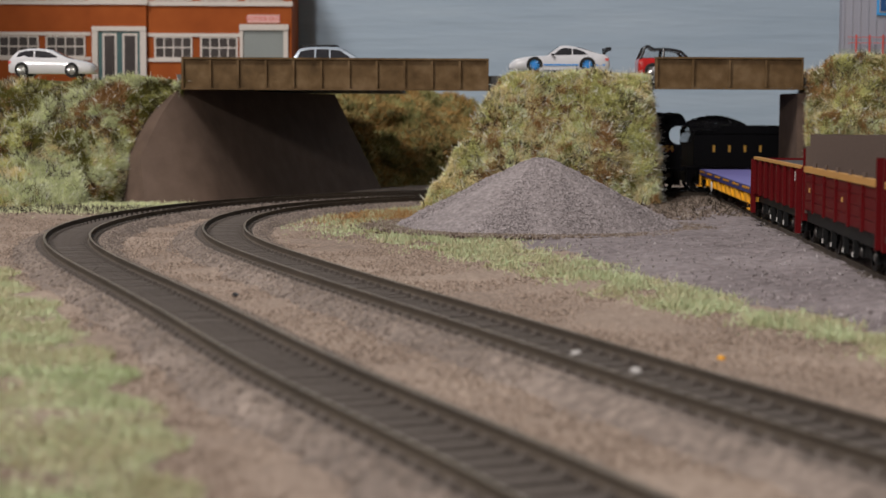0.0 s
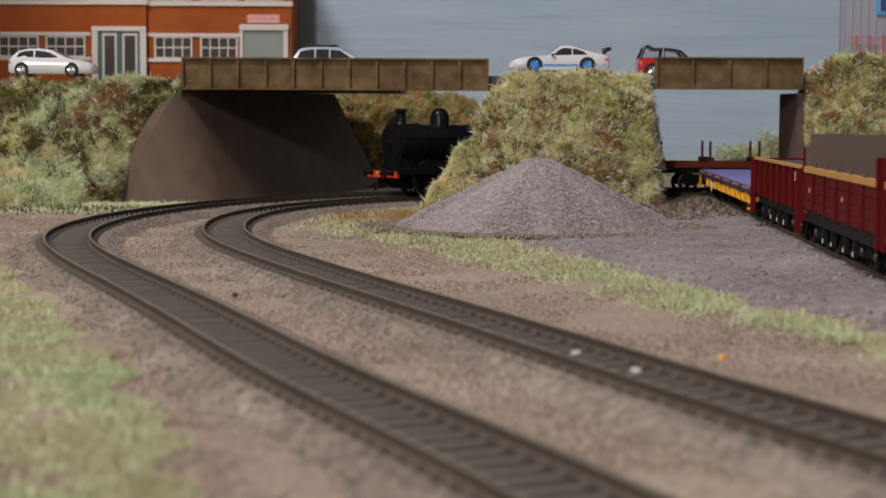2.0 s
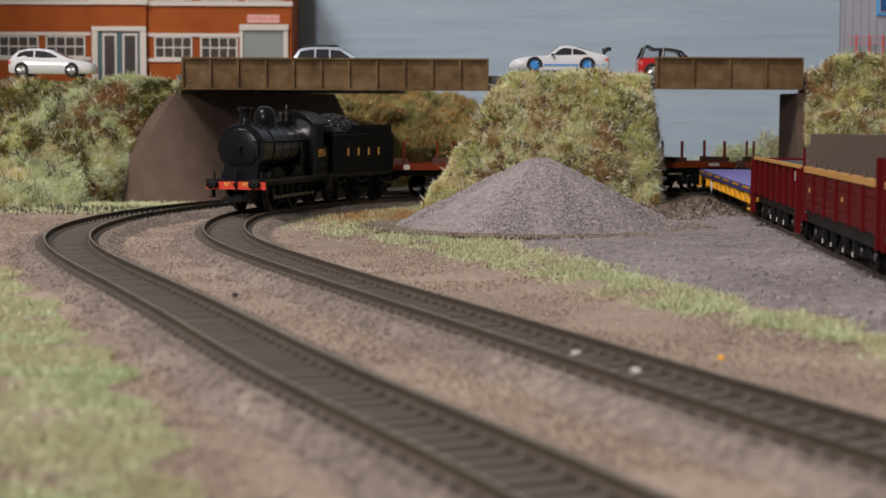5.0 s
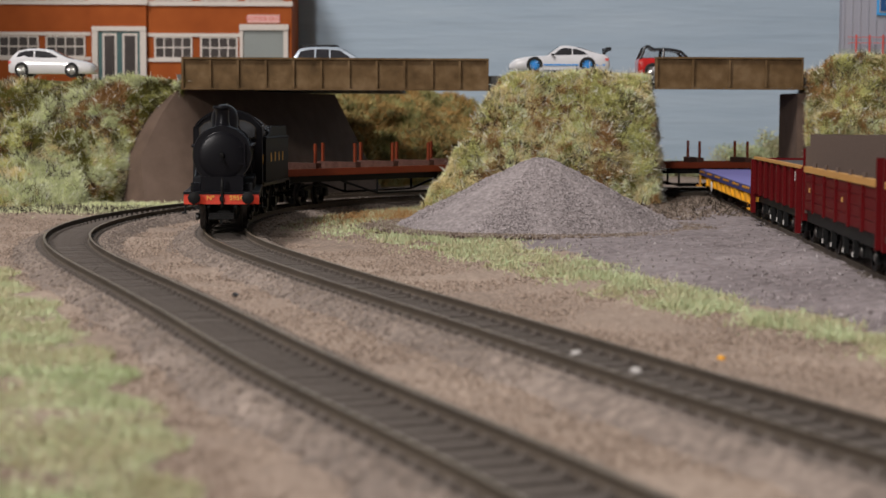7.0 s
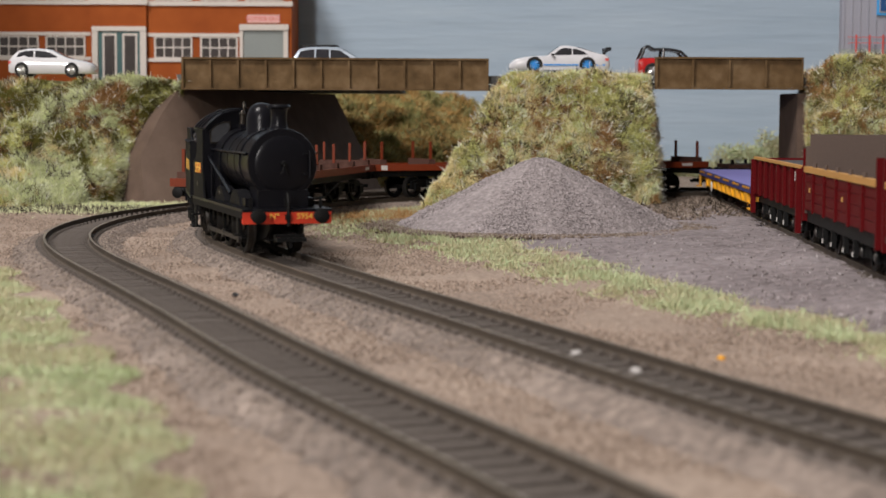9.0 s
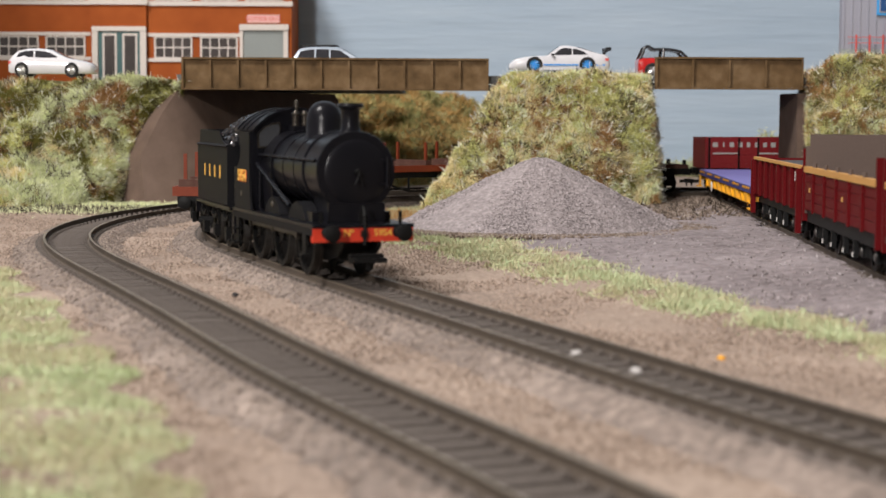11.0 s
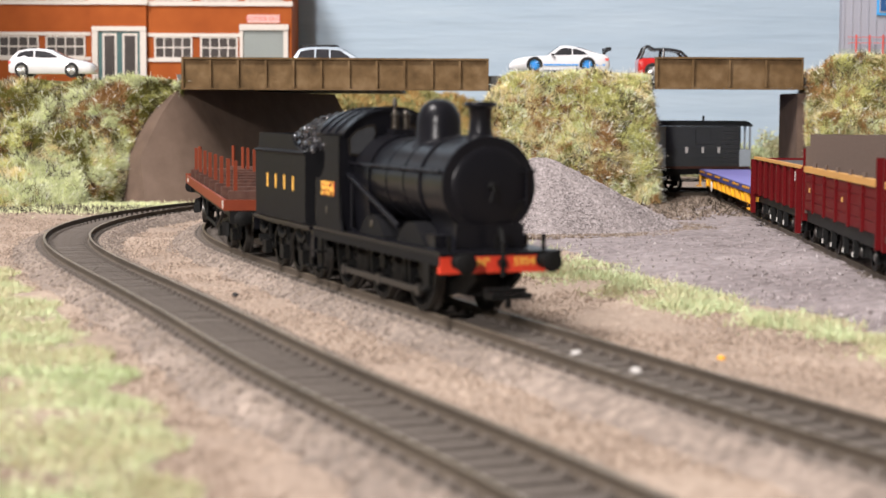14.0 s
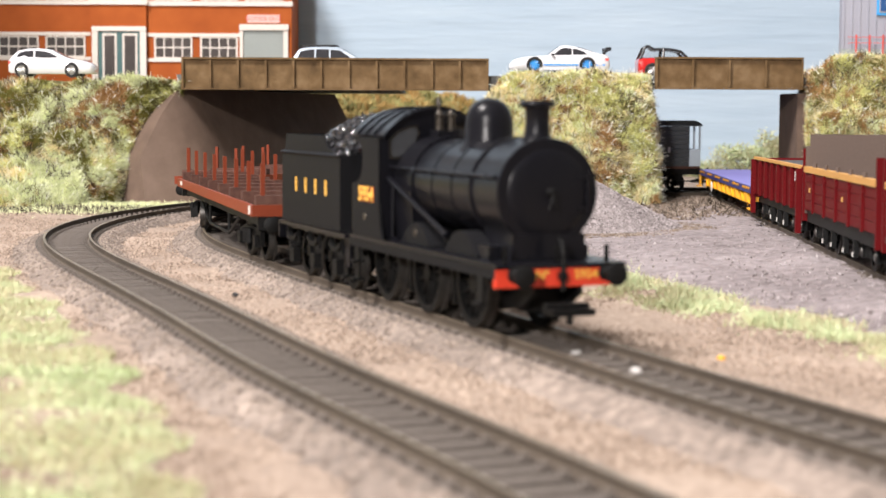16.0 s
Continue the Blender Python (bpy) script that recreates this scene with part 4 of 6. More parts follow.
M_OCHRE = paint("ochre_top_rail", (0.50, 0.26, 0.07), 0.6, 0.12)
M_INNER = paint("plain_brown_inside", (0.100, 0.070, 0.056), 0.7, 0.06)
M_DARKIN = paint("dark_grey_inside", (0.06, 0.058, 0.06), 0.8, 0.15)

FY = 1.54
PX = FY / 3000.0


def fx(px):
    return (px - 784) * PX


def fz(py):
    return 0.0564 + (200 - py) * PX


def factory():
    t = thing("factory_building", "orange-red low-relief factory with cream trim and white windows", "building")

    def slab(name, x0, x1, y_top, y_bot, out, mat, parent=None, label="", deep=0.003, bevel=0.0):
        return part(name, boxes((fx(x0), fx(x1), FY - out, FY - out + deep, fz(y_bot), fz(y_top))), mat, parent or t, label, bevel=bevel)
    part("wall", boxes((fx(-160), fx(516), FY, FY + 0.072, 0.078, fz(-75))), M_BRICK, t)
    slab("porch", 164, 262, -75, 160, 0.004, M_BRICK, deep=0.0035)
    slab("string_course", -160, 163.5, 4, 11, 0.0022, M_TRIM, deep=0.002)
    slab("string_course", 262.5, 518, 4, 12, 0.0022, M_TRIM, deep=0.002)
    slab("string_course", 161, 265, 2, 11, 0.0062, M_TRIM, deep=0.002)
    slab("lintel_band", -160, 163.5, 59, 65, 0.0018, M_TRIM, deep=0.0016)
    slab("lintel_band", 262.5, 428, 60, 66, 0.0018, M_TRIM, deep=0.0016)
    slab("sill_band", -160, 163.5, 102, 108, 0.0018, M_TRIM, deep=0.0016)
    slab("sill_band", 262.5, 428, 104, 110, 0.0018, M_TRIM, deep=0.0016)
    for a, b, top, bot in ((-85, -18, 67, 101), (2, 70, 67, 101), (85, 152, 67, 101), (276, 340, 67, 103), (357, 420, 67, 103),
                           (-85, -18, -60, 2), (2, 70, -60, 2), (85, 152, -60, 2), (276, 340, -60, 2), (357, 420, -60, 2), (435, 500, -60, 2)):
        w = part("window", boxes((fx(a), fx(b), FY - 0.0006, FY - 0.0001, fz(bot), fz(top))), M_WINDOW, t, "dark glazing behind white bars")
        bm = bmesh.new()
        for i in range(5):
            x = fx(a + (b - a) * i / 4)
            k = 0.0008 if i in (0, 4) else 0.0005
            box(bm, x - k, x + k, FY - 0.0014, FY - 0.0007, fz(bot), fz(top))
        rows = 2 if top > 0 else 4
        for j in range(rows + 1):
            z = fz(top + (bot - top) * j / rows)
            box(bm, fx(a), fx(b), FY - 0.00145, FY - 0.00065, z - 0.0006, z + 0.0006)
        part("window_frame", bm, M_TRIM, w)
    # entrance
    slab("door_surround", 167, 177, 50, 160, 0.0062, M_TRIM, deep=0.0022)
    slab("door_surround", 251, 262, 50, 160, 0.0062, M_TRIM, deep=0.0022)
    slab("door_surround", 167, 262, 49, 57, 0.0066, M_TRIM, deep=0.0026)
    slab("doorway", 177.5, 250.5, 57.5, 160, 0.0044, M_TEAL, deep=0.0004)
    for a, b in ((185, 210), (220, 246)):
        d = slab("door", a, b, 61, 158, 0.0050, M_TRIM, None, "white-framed glazed entrance door", deep=0.0005)
        slab("pane", a + 3.5, b - 3.5, 65, 156, 0.0053, M_WINDOW, d, deep=0.0003)
    # loading door
    slab("loading_surround", 425, 511, 44, 54, 0.0040, M_TRIM, deep=0.0038)
    slab("loading_surround", 425, 431, 54.2, 160, 0.0030, M_TRIM, deep=0.0028)
    slab("loading_surround", 502, 510, 54.2, 160, 0.0030, M_TRIM, deep=0.0028)
    sh = slab("roller_shutter", 431.5, 501.5, 54.5, 160, 0.0008, M_SHUTTER, None, "grey ribbed roller shutter", deep=0.0006)
    for i in range(20):
        y = 57 + i * 5
        part("slat", boxes((fx(432), fx(501), FY - 0.0013, FY - 0.0009, fz(y + 3.4), fz(y))), M_SHUTTER, sh)
    sg = slab("sign", 438, 495, 27, 41, 0.0012, M_SIGNPINK, None, "pale pink sign with red lettering", deep=0.001)
    text_mesh("GOODS OUT", 0.0054, M_SIGNRED, "lettering", sg, Matrix.Translation((fx(466.5), FY - 0.0014, fz(34))) @ RIGHT_SIDE, deep=0.0001)
    slab("parapet", -160, 519, -86, -75.5, 0.003, M_TRIM, deep=0.05)


factory()


def lilac_building():
    t = thing("clad_building", "lilac-grey clad building with blue sign and red railings", "building")
    y = 1.16
    k = y / 3000

    def X(p):
        return (p - 784) * k

    def Z(p):
        return 0.0564 + (204.5 - p) * k
    part("wall", boxes((X(1483), 0.62, y, y + 0.008, 0.075, Z(-120))), M_LILAC, t)
    part("plinth", boxes((X(1481), 0.62, y - 0.001, y - 0.0001, Z(96), Z(86))), M_SHUTTER, t)
    for i in range(24):
        p = 1486 + i * 14
        part("cladding_rib", boxes((X(p), X(p) + 0.0006, y - 0.0005, y - 0.0001, Z(85), Z(-120))), M_LILAC, t)
    sg = part("sign", boxes((X(1543), X(1760), y - 0.0016, y - 0.0006, Z(27), Z(-80))), M_AZURE, t, "blue sign board with pale border")
    part("sign_field", boxes((X(1547), X(1756), y - 0.002, y - 0.0017, Z(23), Z(-76))), M_LILAC, sg)
    part("blue_shape", boxes((X(1549), X(1558), y - 0.0024, y - 0.0021, Z(20), Z(-60)), (X(1558.2), X(1600), y - 0.0024, y - 0.0021, Z(20), Z(10))), M_NAVY, sg)
    rl = thing("railing", "thin red metal railing along the building front", "railing")
    for i in range(9):
        p = 1504 + i * 23.5
        part("post", boxes((X(p), X(p) + 0.0010, y - 0.006, y - 0.005, 0.075, Z(62))), M_SIGNRED, rl)
    for z in (Z(66), Z(76)):
        part("rail", boxes((X(1490), X(1720), y - 0.0062, y - 0.0056, z - 0.0002, z + 0.0002)), M_SIGNRED, rl)


lilac_building()


def eased(table, col):
    """A smooth curve through one column of a table of stations."""
    xs = np.array([q[0] for q in table])
    ys = np.array([q[col] for q in table])
    g = np.gradient(ys, xs)

    def at(x):
        i = min(max(int(np.searchsorted(xs, x)) - 1, 0), len(xs) - 2)
        d = xs[i + 1] - xs[i]
        u = min(1.0, max(0.0, (x - xs[i]) / d))
        return float((2 * u ** 3 - 3 * u ** 2 + 1) * ys[i] + (u ** 3 - 2 * u ** 2 + u) * d * g[i] + (3 * u ** 2 - 2 * u ** 3) * ys[i + 1] + (u ** 3 - u ** 2) * d * g[i + 1])
    return at


def car(name, label, body, cabin, panes, screens, wheels, r, paint_mat, roof_mat, rim_mat, m, extras=None, hollow=False):
    """body: x, half width, sill z, waist z; cabin: x, roof z; panes: side window outlines in x, z. The nose points to +x."""
    t = thing(name, label, "toy car", "cars on the road")
    wide, sill, waist, roof = eased(body, 1), eased(body, 2), eased(body, 3), eased(cabin, 1)
    bm = bmesh.new()
    loops = []
    x0, x1 = body[0][0], body[-1][0]
    for i in range(33):
        x = x0 + (x1 - x0) * (0.5 - 0.5 * math.cos(math.pi * i / 32))
        w, s, b = wide(x), sill(x), waist(x)
        loops.append([(x, -w * 0.90, s), (x, -w * 0.985, s + (b - s) * 0.2), (x, -w, s + (b - s) * 0.5), (x, -w * 0.985, s + (b - s) * 0.75), (x, -w * 0.93, b - 0.0004), (x, -w * 0.8, b + 0.0002), (x, -w * 0.4, b + 0.0006), (x, w * 0.4, b + 0.0006),
                      (x, w * 0.8, b + 0.0002), (x, w * 0.93, b - 0.0004), (x, w * 0.985, s + (b - s) * 0.75), (x, w, s + (b - s) * 0.5), (x, w * 0.985, s + (b - s) * 0.2), (x, w * 0.90, s)])
    rings(bm, loops)
    bmesh.ops.recalc_face_normals(bm, faces=bm.faces[:])
    part("body", bm, paint_mat, t, smooth=True)

    def half(x, z):
        return wide(x) * (0.90 - 0.24 * (z - waist(x)) / 0.0075)

    lo, hi = cabin[0][0], cabin[-1][0]
    bm = bmesh.new()
    loops = []
    span = (cabin[1][0] + 0.001, cabin[-2][0]) if hollow else (lo, hi)
    for i in range(33):
        x = span[0] + (span[1] - span[0]) * i / 32
        rf = max(roof(x), waist(x) + 0.0002)
        z0 = rf - 0.0019 if hollow else min(waist(x) - 0.0008, rf - 0.001)
        h = rf - z0
        rw = half(x, rf)
        loops.append([(x, -half(x, z0), z0), (x, -half(x, z0 + h * 0.45), z0 + h * 0.45), (x, -half(x, z0 + h * 0.86), z0 + h * 0.86), (x, -rw * 0.92, rf - h * 0.04), (x, -rw * 0.5, rf + 0.0003), (x, rw * 0.5, rf + 0.0003), (x, rw * 0.92, rf - h * 0.04),
                      (x, half(x, z0 + h * 0.86), z0 + h * 0.86), (x, half(x, z0 + h * 0.45), z0 + h * 0.45), (x, half(x, z0), z0)])
    rings(bm, loops)
    bmesh.ops.recalc_face_normals(bm, faces=bm.faces[:])
    part("roof" if hollow else "cabin", bm, roof_mat, t, smooth=True)
    if not hollow:
        for xa, xb in screens:
            rows = []
            bm = bmesh.new()
            for i in range(9):
                x = xa + (xb - xa) * i / 8
                rw = half(x, roof(x)) * 0.86
                rows.append([bm.verts.new((x, rw * u, roof(x) + 0.0005 - 0.0004 * u * u)) for u in (-1, -0.5, 0, 0.5, 1)])
            for p, q in zip(rows, rows[1:]):
                for j in range(4):
                    bm.faces.new((p[j], p[j + 1], q[j + 1], q[j]))
            bmesh.ops.recalc_face_normals(bm, faces=bm.faces[:])
            bmesh.ops.solidify(bm, geom=bm.faces[:], thickness=0.0004)
            part("windscreen", bm, M_CARGLASS, t, "dark tinted screen", smooth=True)
    for k in (-1, 1):
        for outline in panes:
            bm = bmesh.new()
            outer = [bm.verts.new((x, k * (half(x, z) + (0.00022 if not hollow else -0.0002)), z)) for x, z in outline]
            inner = [bm.verts.new((x, k * (half(x, z) - 0.0005), z)) for x, z in outline]
            bm.faces.new(outer)
            bm.faces.new(inner[::-1])
            for i in range(len(outline)):
                j = (i + 1) % len(outline)
                bm.faces.new((outer[i], outer[j], inner[j], inner[i]))
            bmesh.ops.recalc_face_normals(bm, faces=bm.faces[:])
            ob = part("side_window", bm, M_PANE if hollow else M_CARGLASS, t)
            ob.visible_shadow = not hollow
        if hollow:
            for xb, xt in ((lo, cabin[1][0] + 0.0012), (0.5 * (lo + hi) - 0.001, 0.5 * (lo + hi) - 0.001), (hi, cabin[-2][0] - 0.0004)):
                part("window_pillar", rod(bmesh.new(), (xb, k * half(xb, waist(xb)) * 0.98, waist(xb) - 0.0004), (xt, k * half(xt, roof(xt)) * 0.98, roof(xt) - 0.0006), 0.0009, seg=8), roof_mat, t)
        for wx in wheels:
            wy = wide(wx)
            tyre = turned(bmesh.new(), (wx, k * (wy - 0.0020), r), [(r * 0.7, 0), (r, 0.0002 * k), (r, 0.0019 * k), (r * 0.93, 0.0023 * k), (r * 0.72, 0.0023 * k)], 28, "y")
            bmesh.ops.recalc_face_normals(tyre, faces=tyre.faces[:])
            w = part("wheel", tyre, M_TYRE, t, smooth=True)
            rim = bmesh.new()
            y0 = k * (wy + 0.0002)
            for i in range(9):
                a = 0.3 + 2 * math.pi * i / 9
                rod(rim, (wx, y0, r), (wx + r * 0.68 * math.cos(a), y0, r + r * 0.68 * math.sin(a)), r * 0.13, r * 0.15, 6)
            turned(rim, (wx, y0 - 0.0003 * k, r), [(r * 0.64, 0), (r * 0.76, 0), (r * 0.76, 0.0004 * k), (r * 0.66, 0.0004 * k), (r * 0.64, 0)], 28, "y")
            part("rim", rim, rim_mat, w)
            well = bmesh.new()
            turned(well, (wx, k * (wy - 0.0030), r), [(0.0001, 0), (r * 1.15, 0), (r * 1.15, 0.00306 * k), (r * 0.9, 0.00312 * k), (r * 0.75, 0.0022 * k)], 28, "y")
            bmesh.ops.recalc_face_normals(well, faces=well.faces[:])
            part("wheel_arch", well, M_TYRE, t)
        nose, tail = body[-3], body[2]
        part("headlight", turned(bmesh.new(), (nose[0] - 0.0004, k * nose[1] * 0.74, nose[3] - 0.0016), [(0.0014, -0.001), (0.0014, 0.0010), (0.0007, 0.0018)], 14, "x"), M_GLASS, t)
        part("tail_light", boxes((tail[0] - 0.0012, tail[0] + 0.0010, *sorted((k * tail[1] * 0.72, k * tail[1] * 1.012)), tail[3] - 0.0030, tail[3] - 0.0014)), M_SIGNRED, t, bevel=0.0003)
    if extras:
        extras(t)
    t.matrix_basis = m
    return t


M_PANE = paint("clear_pane", (0.9, 0.9, 0.9), 0.05, 0.02, bump=0.0)
M_PANE.node_tree.nodes["Principled BSDF"].inputs["Transmission Weight"].default_value = 1.0
M_PANE.node_tree.nodes["Principled BSDF"].inputs["IOR"].default_value = 1.04

HATCH = [(-0.0292, 0.0092, 0.0040, 0.0080), (-0.0288, 0.0104, 0.0030, 0.0095), (-0.0276, 0.0112, 0.0024, 0.0108), (-0.0235, 0.0117, 0.0020, 0.0115), (-0.0050, 0.0117, 0.0019, 0.0113), (0.0110, 0.0117, 0.0019, 0.0109),
         (0.0190, 0.0115, 0.0020, 0.0098), (0.0250, 0.0109, 0.0021, 0.0085), (0.0278, 0.0098, 0.0022, 0.0072), (0.0290, 0.0084, 0.0026, 0.0056)]
HATCH_ROOF = [(-0.0272, 0.0112), (-0.0240, 0.0150), (-0.0190, 0.0167), (-0.0120, 0.0173), (-0.0050, 0.0170), (0.0010, 0.0160), (0.0080, 0.0130), (0.0135, 0.0108)]
HATCH_PANES = [[(-0.0232, 0.0120), (-0.0215, 0.0147), (-0.0170, 0.0158), (-0.0115, 0.0161), (-0.0115, 0.0119)], [(-0.0105, 0.0119), (-0.0105, 0.0161), (-0.0050, 0.0158), (-0.0008, 0.0149), (0.0052, 0.0121), (0.0040, 0.0117)]]
ESTATE = [(-0.0300, 0.0095, 0.0040, 0.0085), (-0.0296, 0.0107, 0.0028, 0.0100), (-0.0284, 0.0114, 0.0022, 0.0112), (-0.0240, 0.0117, 0.0020, 0.0116), (0.0000, 0.0117, 0.0020, 0.0114), (0.0130, 0.0117, 0.0020, 0.0110),
          (0.0220, 0.0115, 0.0021, 0.0099), (0.0272, 0.0108, 0.0023, 0.0086), (0.0296, 0.0097, 0.0026, 0.0073), (0.0305, 0.0086, 0.0030, 0.0060)]
ESTATE_ROOF = [(-0.0288, 0.0114), (-0.0262, 0.0164), (-0.0215, 0.0184), (-0.0130, 0.0190), (-0.0030, 0.0188), (0.0030, 0.0178), (0.0090, 0.0145), (0.0142, 0.0110)]
ESTATE_PANES = [[(-0.0258, 0.0121), (-0.0243, 0.0160), (-0.0190, 0.0174), (-0.0150, 0.0176), (-0.0150, 0.0121)], [(-0.0140, 0.0121), (-0.0140, 0.0177), (-0.0055, 0.0176), (-0.0055, 0.0120)], [(-0.0045, 0.0120), (-0.0045, 0.0175), (0.0015, 0.0168), (0.0080, 0.0125), (0.0070, 0.0119)]]
SPORT = [(-0.0311, 0.0098, 0.0030, 0.0064), (-0.0306, 0.0108, 0.0022, 0.0088), (-0.0290, 0.0115, 0.0018, 0.0101), (-0.0200, 0.0120, 0.0014, 0.0106), (-0.0060, 0.0116, 0.0013, 0.0102), (0.0075, 0.0115, 0.0013, 0.0100),
         (0.0160, 0.0117, 0.0014, 0.0096), (0.0240, 0.0113, 0.0014, 0.0086), (0.0295, 0.0102, 0.0014, 0.0066), (0.0317, 0.0086, 0.0018, 0.0044)]
SPORT_ROOF = [(-0.0290, 0.0104), (-0.0220, 0.0123), (-0.0150, 0.0146), (-0.0090, 0.0160), (-0.0045, 0.0166), (0.0000, 0.0161), (0.0040, 0.0135), (0.0085, 0.0100)]
SPORT_PANES = [[(-0.0172, 0.0110), (-0.0150, 0.0127), (-0.0105, 0.0143), (-0.0080, 0.0147), (-0.0080, 0.0108)], [(-0.0072, 0.0108), (-0.0072, 0.0148), (-0.0035, 0.0151), (-0.0004, 0.0146), (0.0038, 0.0112), (0.0030, 0.0106)]]
MINI = [(-0.0232, 0.0092, 0.0038, 0.0090), (-0.0229, 0.0102, 0.0028, 0.0106), (-0.0218, 0.0109, 0.0022, 0.0117), (-0.0180, 0.0112, 0.0020, 0.0119), (0.0000, 0.0112, 0.0020, 0.0116), (0.0090, 0.0112, 0.0020, 0.0113),
        (0.0170, 0.0110, 0.0021, 0.0106), (0.0215, 0.0104, 0.0023, 0.0092), (0.0234, 0.0094, 0.0026, 0.0074), (0.0240, 0.0084, 0.0030, 0.0060)]
MINI_ROOF = [(-0.0220, 0.0119), (-0.0200, 0.0176), (-0.0120, 0.0186), (-0.0020, 0.0184), (0.0035, 0.0172), (0.0095, 0.0116)]
MINI_PANES = [[(-0.0190, 0.0120), (-0.0178, 0.0172), (-0.0075, 0.0174), (-0.0075, 0.0119)], [(-0.0066, 0.0119), (-0.0066, 0.0174), (0.0020, 0.0170), (0.0070, 0.0119)]]


def sport_extras(t):
    bm = boxes((-0.0318, -0.0282, -0.0105, 0.0105, 0.0142, 0.0149))
    for k in (-1, 1):
        box(bm, -0.0318, -0.0280, *sorted((k * 0.0105, k * 0.0109)), 0.0132, 0.0156)
        box(bm, -0.0290, -0.0278, k * 0.005 - 0.0004, k * 0.005 + 0.0004, 0.0096, 0.0142)
    part("rear_wing", bm, M_CARBLACK, t, "black rear wing")
    for k in (-1, 1):
        part("side_stripe", boxes((-0.0115, 0.0105, *sorted((k * 0.0114, k * 0.0119)), 0.0040, 0.0049)), M_RIMBLUE, t, "blue sill stripe")
        part("side_stripe", boxes((-0.0280, -0.0225, *sorted((k * 0.0114, k * 0.0120)), 0.0040, 0.0049)), M_RIMBLUE, t, "blue sill stripe")
        part("mirror", boxes((0.0040, 0.0058, *sorted((k * 0.0112, k * 0.0132)), 0.0102, 0.0114)), M_CARBLACK, t, bevel=0.0003)
        part("sill", boxes((-0.0140, 0.0130, *sorted((k * 0.0112, k * 0.0121)), 0.0012, 0.0026)), M_CARWHITE, t, bevel=0.0003)


def estate_extras(t):
    for k in (-1, 1):
        part("roof_bar", rod(bmesh.new(), (-0.024, k * 0.0080, 0.0200), (0.000, k * 0.0080, 0.0202), 0.0004, seg=6), M_CARBLACK, t)


BACKWARD = Matrix.Rotation(math.pi, 4, "Z")
car("hatchback_car", "white three-door hatchback with silver wheels on grass", HATCH, HATCH_ROOF, HATCH_PANES, ((0.0018, 0.0122), (-0.0266, -0.0236)), (-0.0195, 0.0147), 0.0041, M_CARWHITE, M_CARWHITE, M_RIM, Matrix.Translation((-0.2535, 1.108, 0.0795)) @ Matrix.Diagonal((0.94, 1.0, 1.04, 1.0)))
car("estate_car", "silver-blue estate car behind the bridge girder", ESTATE, ESTATE_ROOF, ESTATE_PANES, ((0.0034, 0.0130), (-0.0284, -0.0262)), (-0.0185, 0.0175), 0.0041, M_CARSILVER, M_CARSILVER, M_RIM, Matrix.Translation((-0.0690, 1.115, 0.0806)), extras=estate_extras)
car("sports_car", "white sports car with blue wheels and black wing", SPORT, SPORT_ROOF, SPORT_PANES, ((0.0008, 0.0076), (-0.0220, -0.0110)), (-0.0170, 0.0160), 0.0044, M_CARWHITE, M_CARWHITE, M_RIMBLUE, Matrix.Translation((0.0726, 1.075, 0.0832)) @ BACKWARD, extras=sport_extras)
car("compact_car", "small red car with a black roof", MINI, MINI_ROOF, MINI_PANES, (), (-0.0145, 0.0150), 0.0042, M_CARRED, M_CARBLACK, M_RIM, Matrix.Translation((0.1465, 1.090, 0.0806)), hollow=True)

# ---- wagons standing on the siding ----


def on_siding(u):
    x, y, h = LINE_C.at(u)
    return Matrix.Translation((x, y, RAIL_Z)) @ Matrix.Rotation(h, 4, "Z")


def siding_bogie(t, x, mat=None):
    b = bogie(t, x)
    for k in (-1, 1):
        for u in (-0.0115, 0.0115):
            part("axle_cap", turned(bmesh.new(), (u, k * 0.0142, 0.0065), [(0.0014, 0), (0.0012, 0.0004 * k)], 12, "y"), mat or M_STEEL, b)


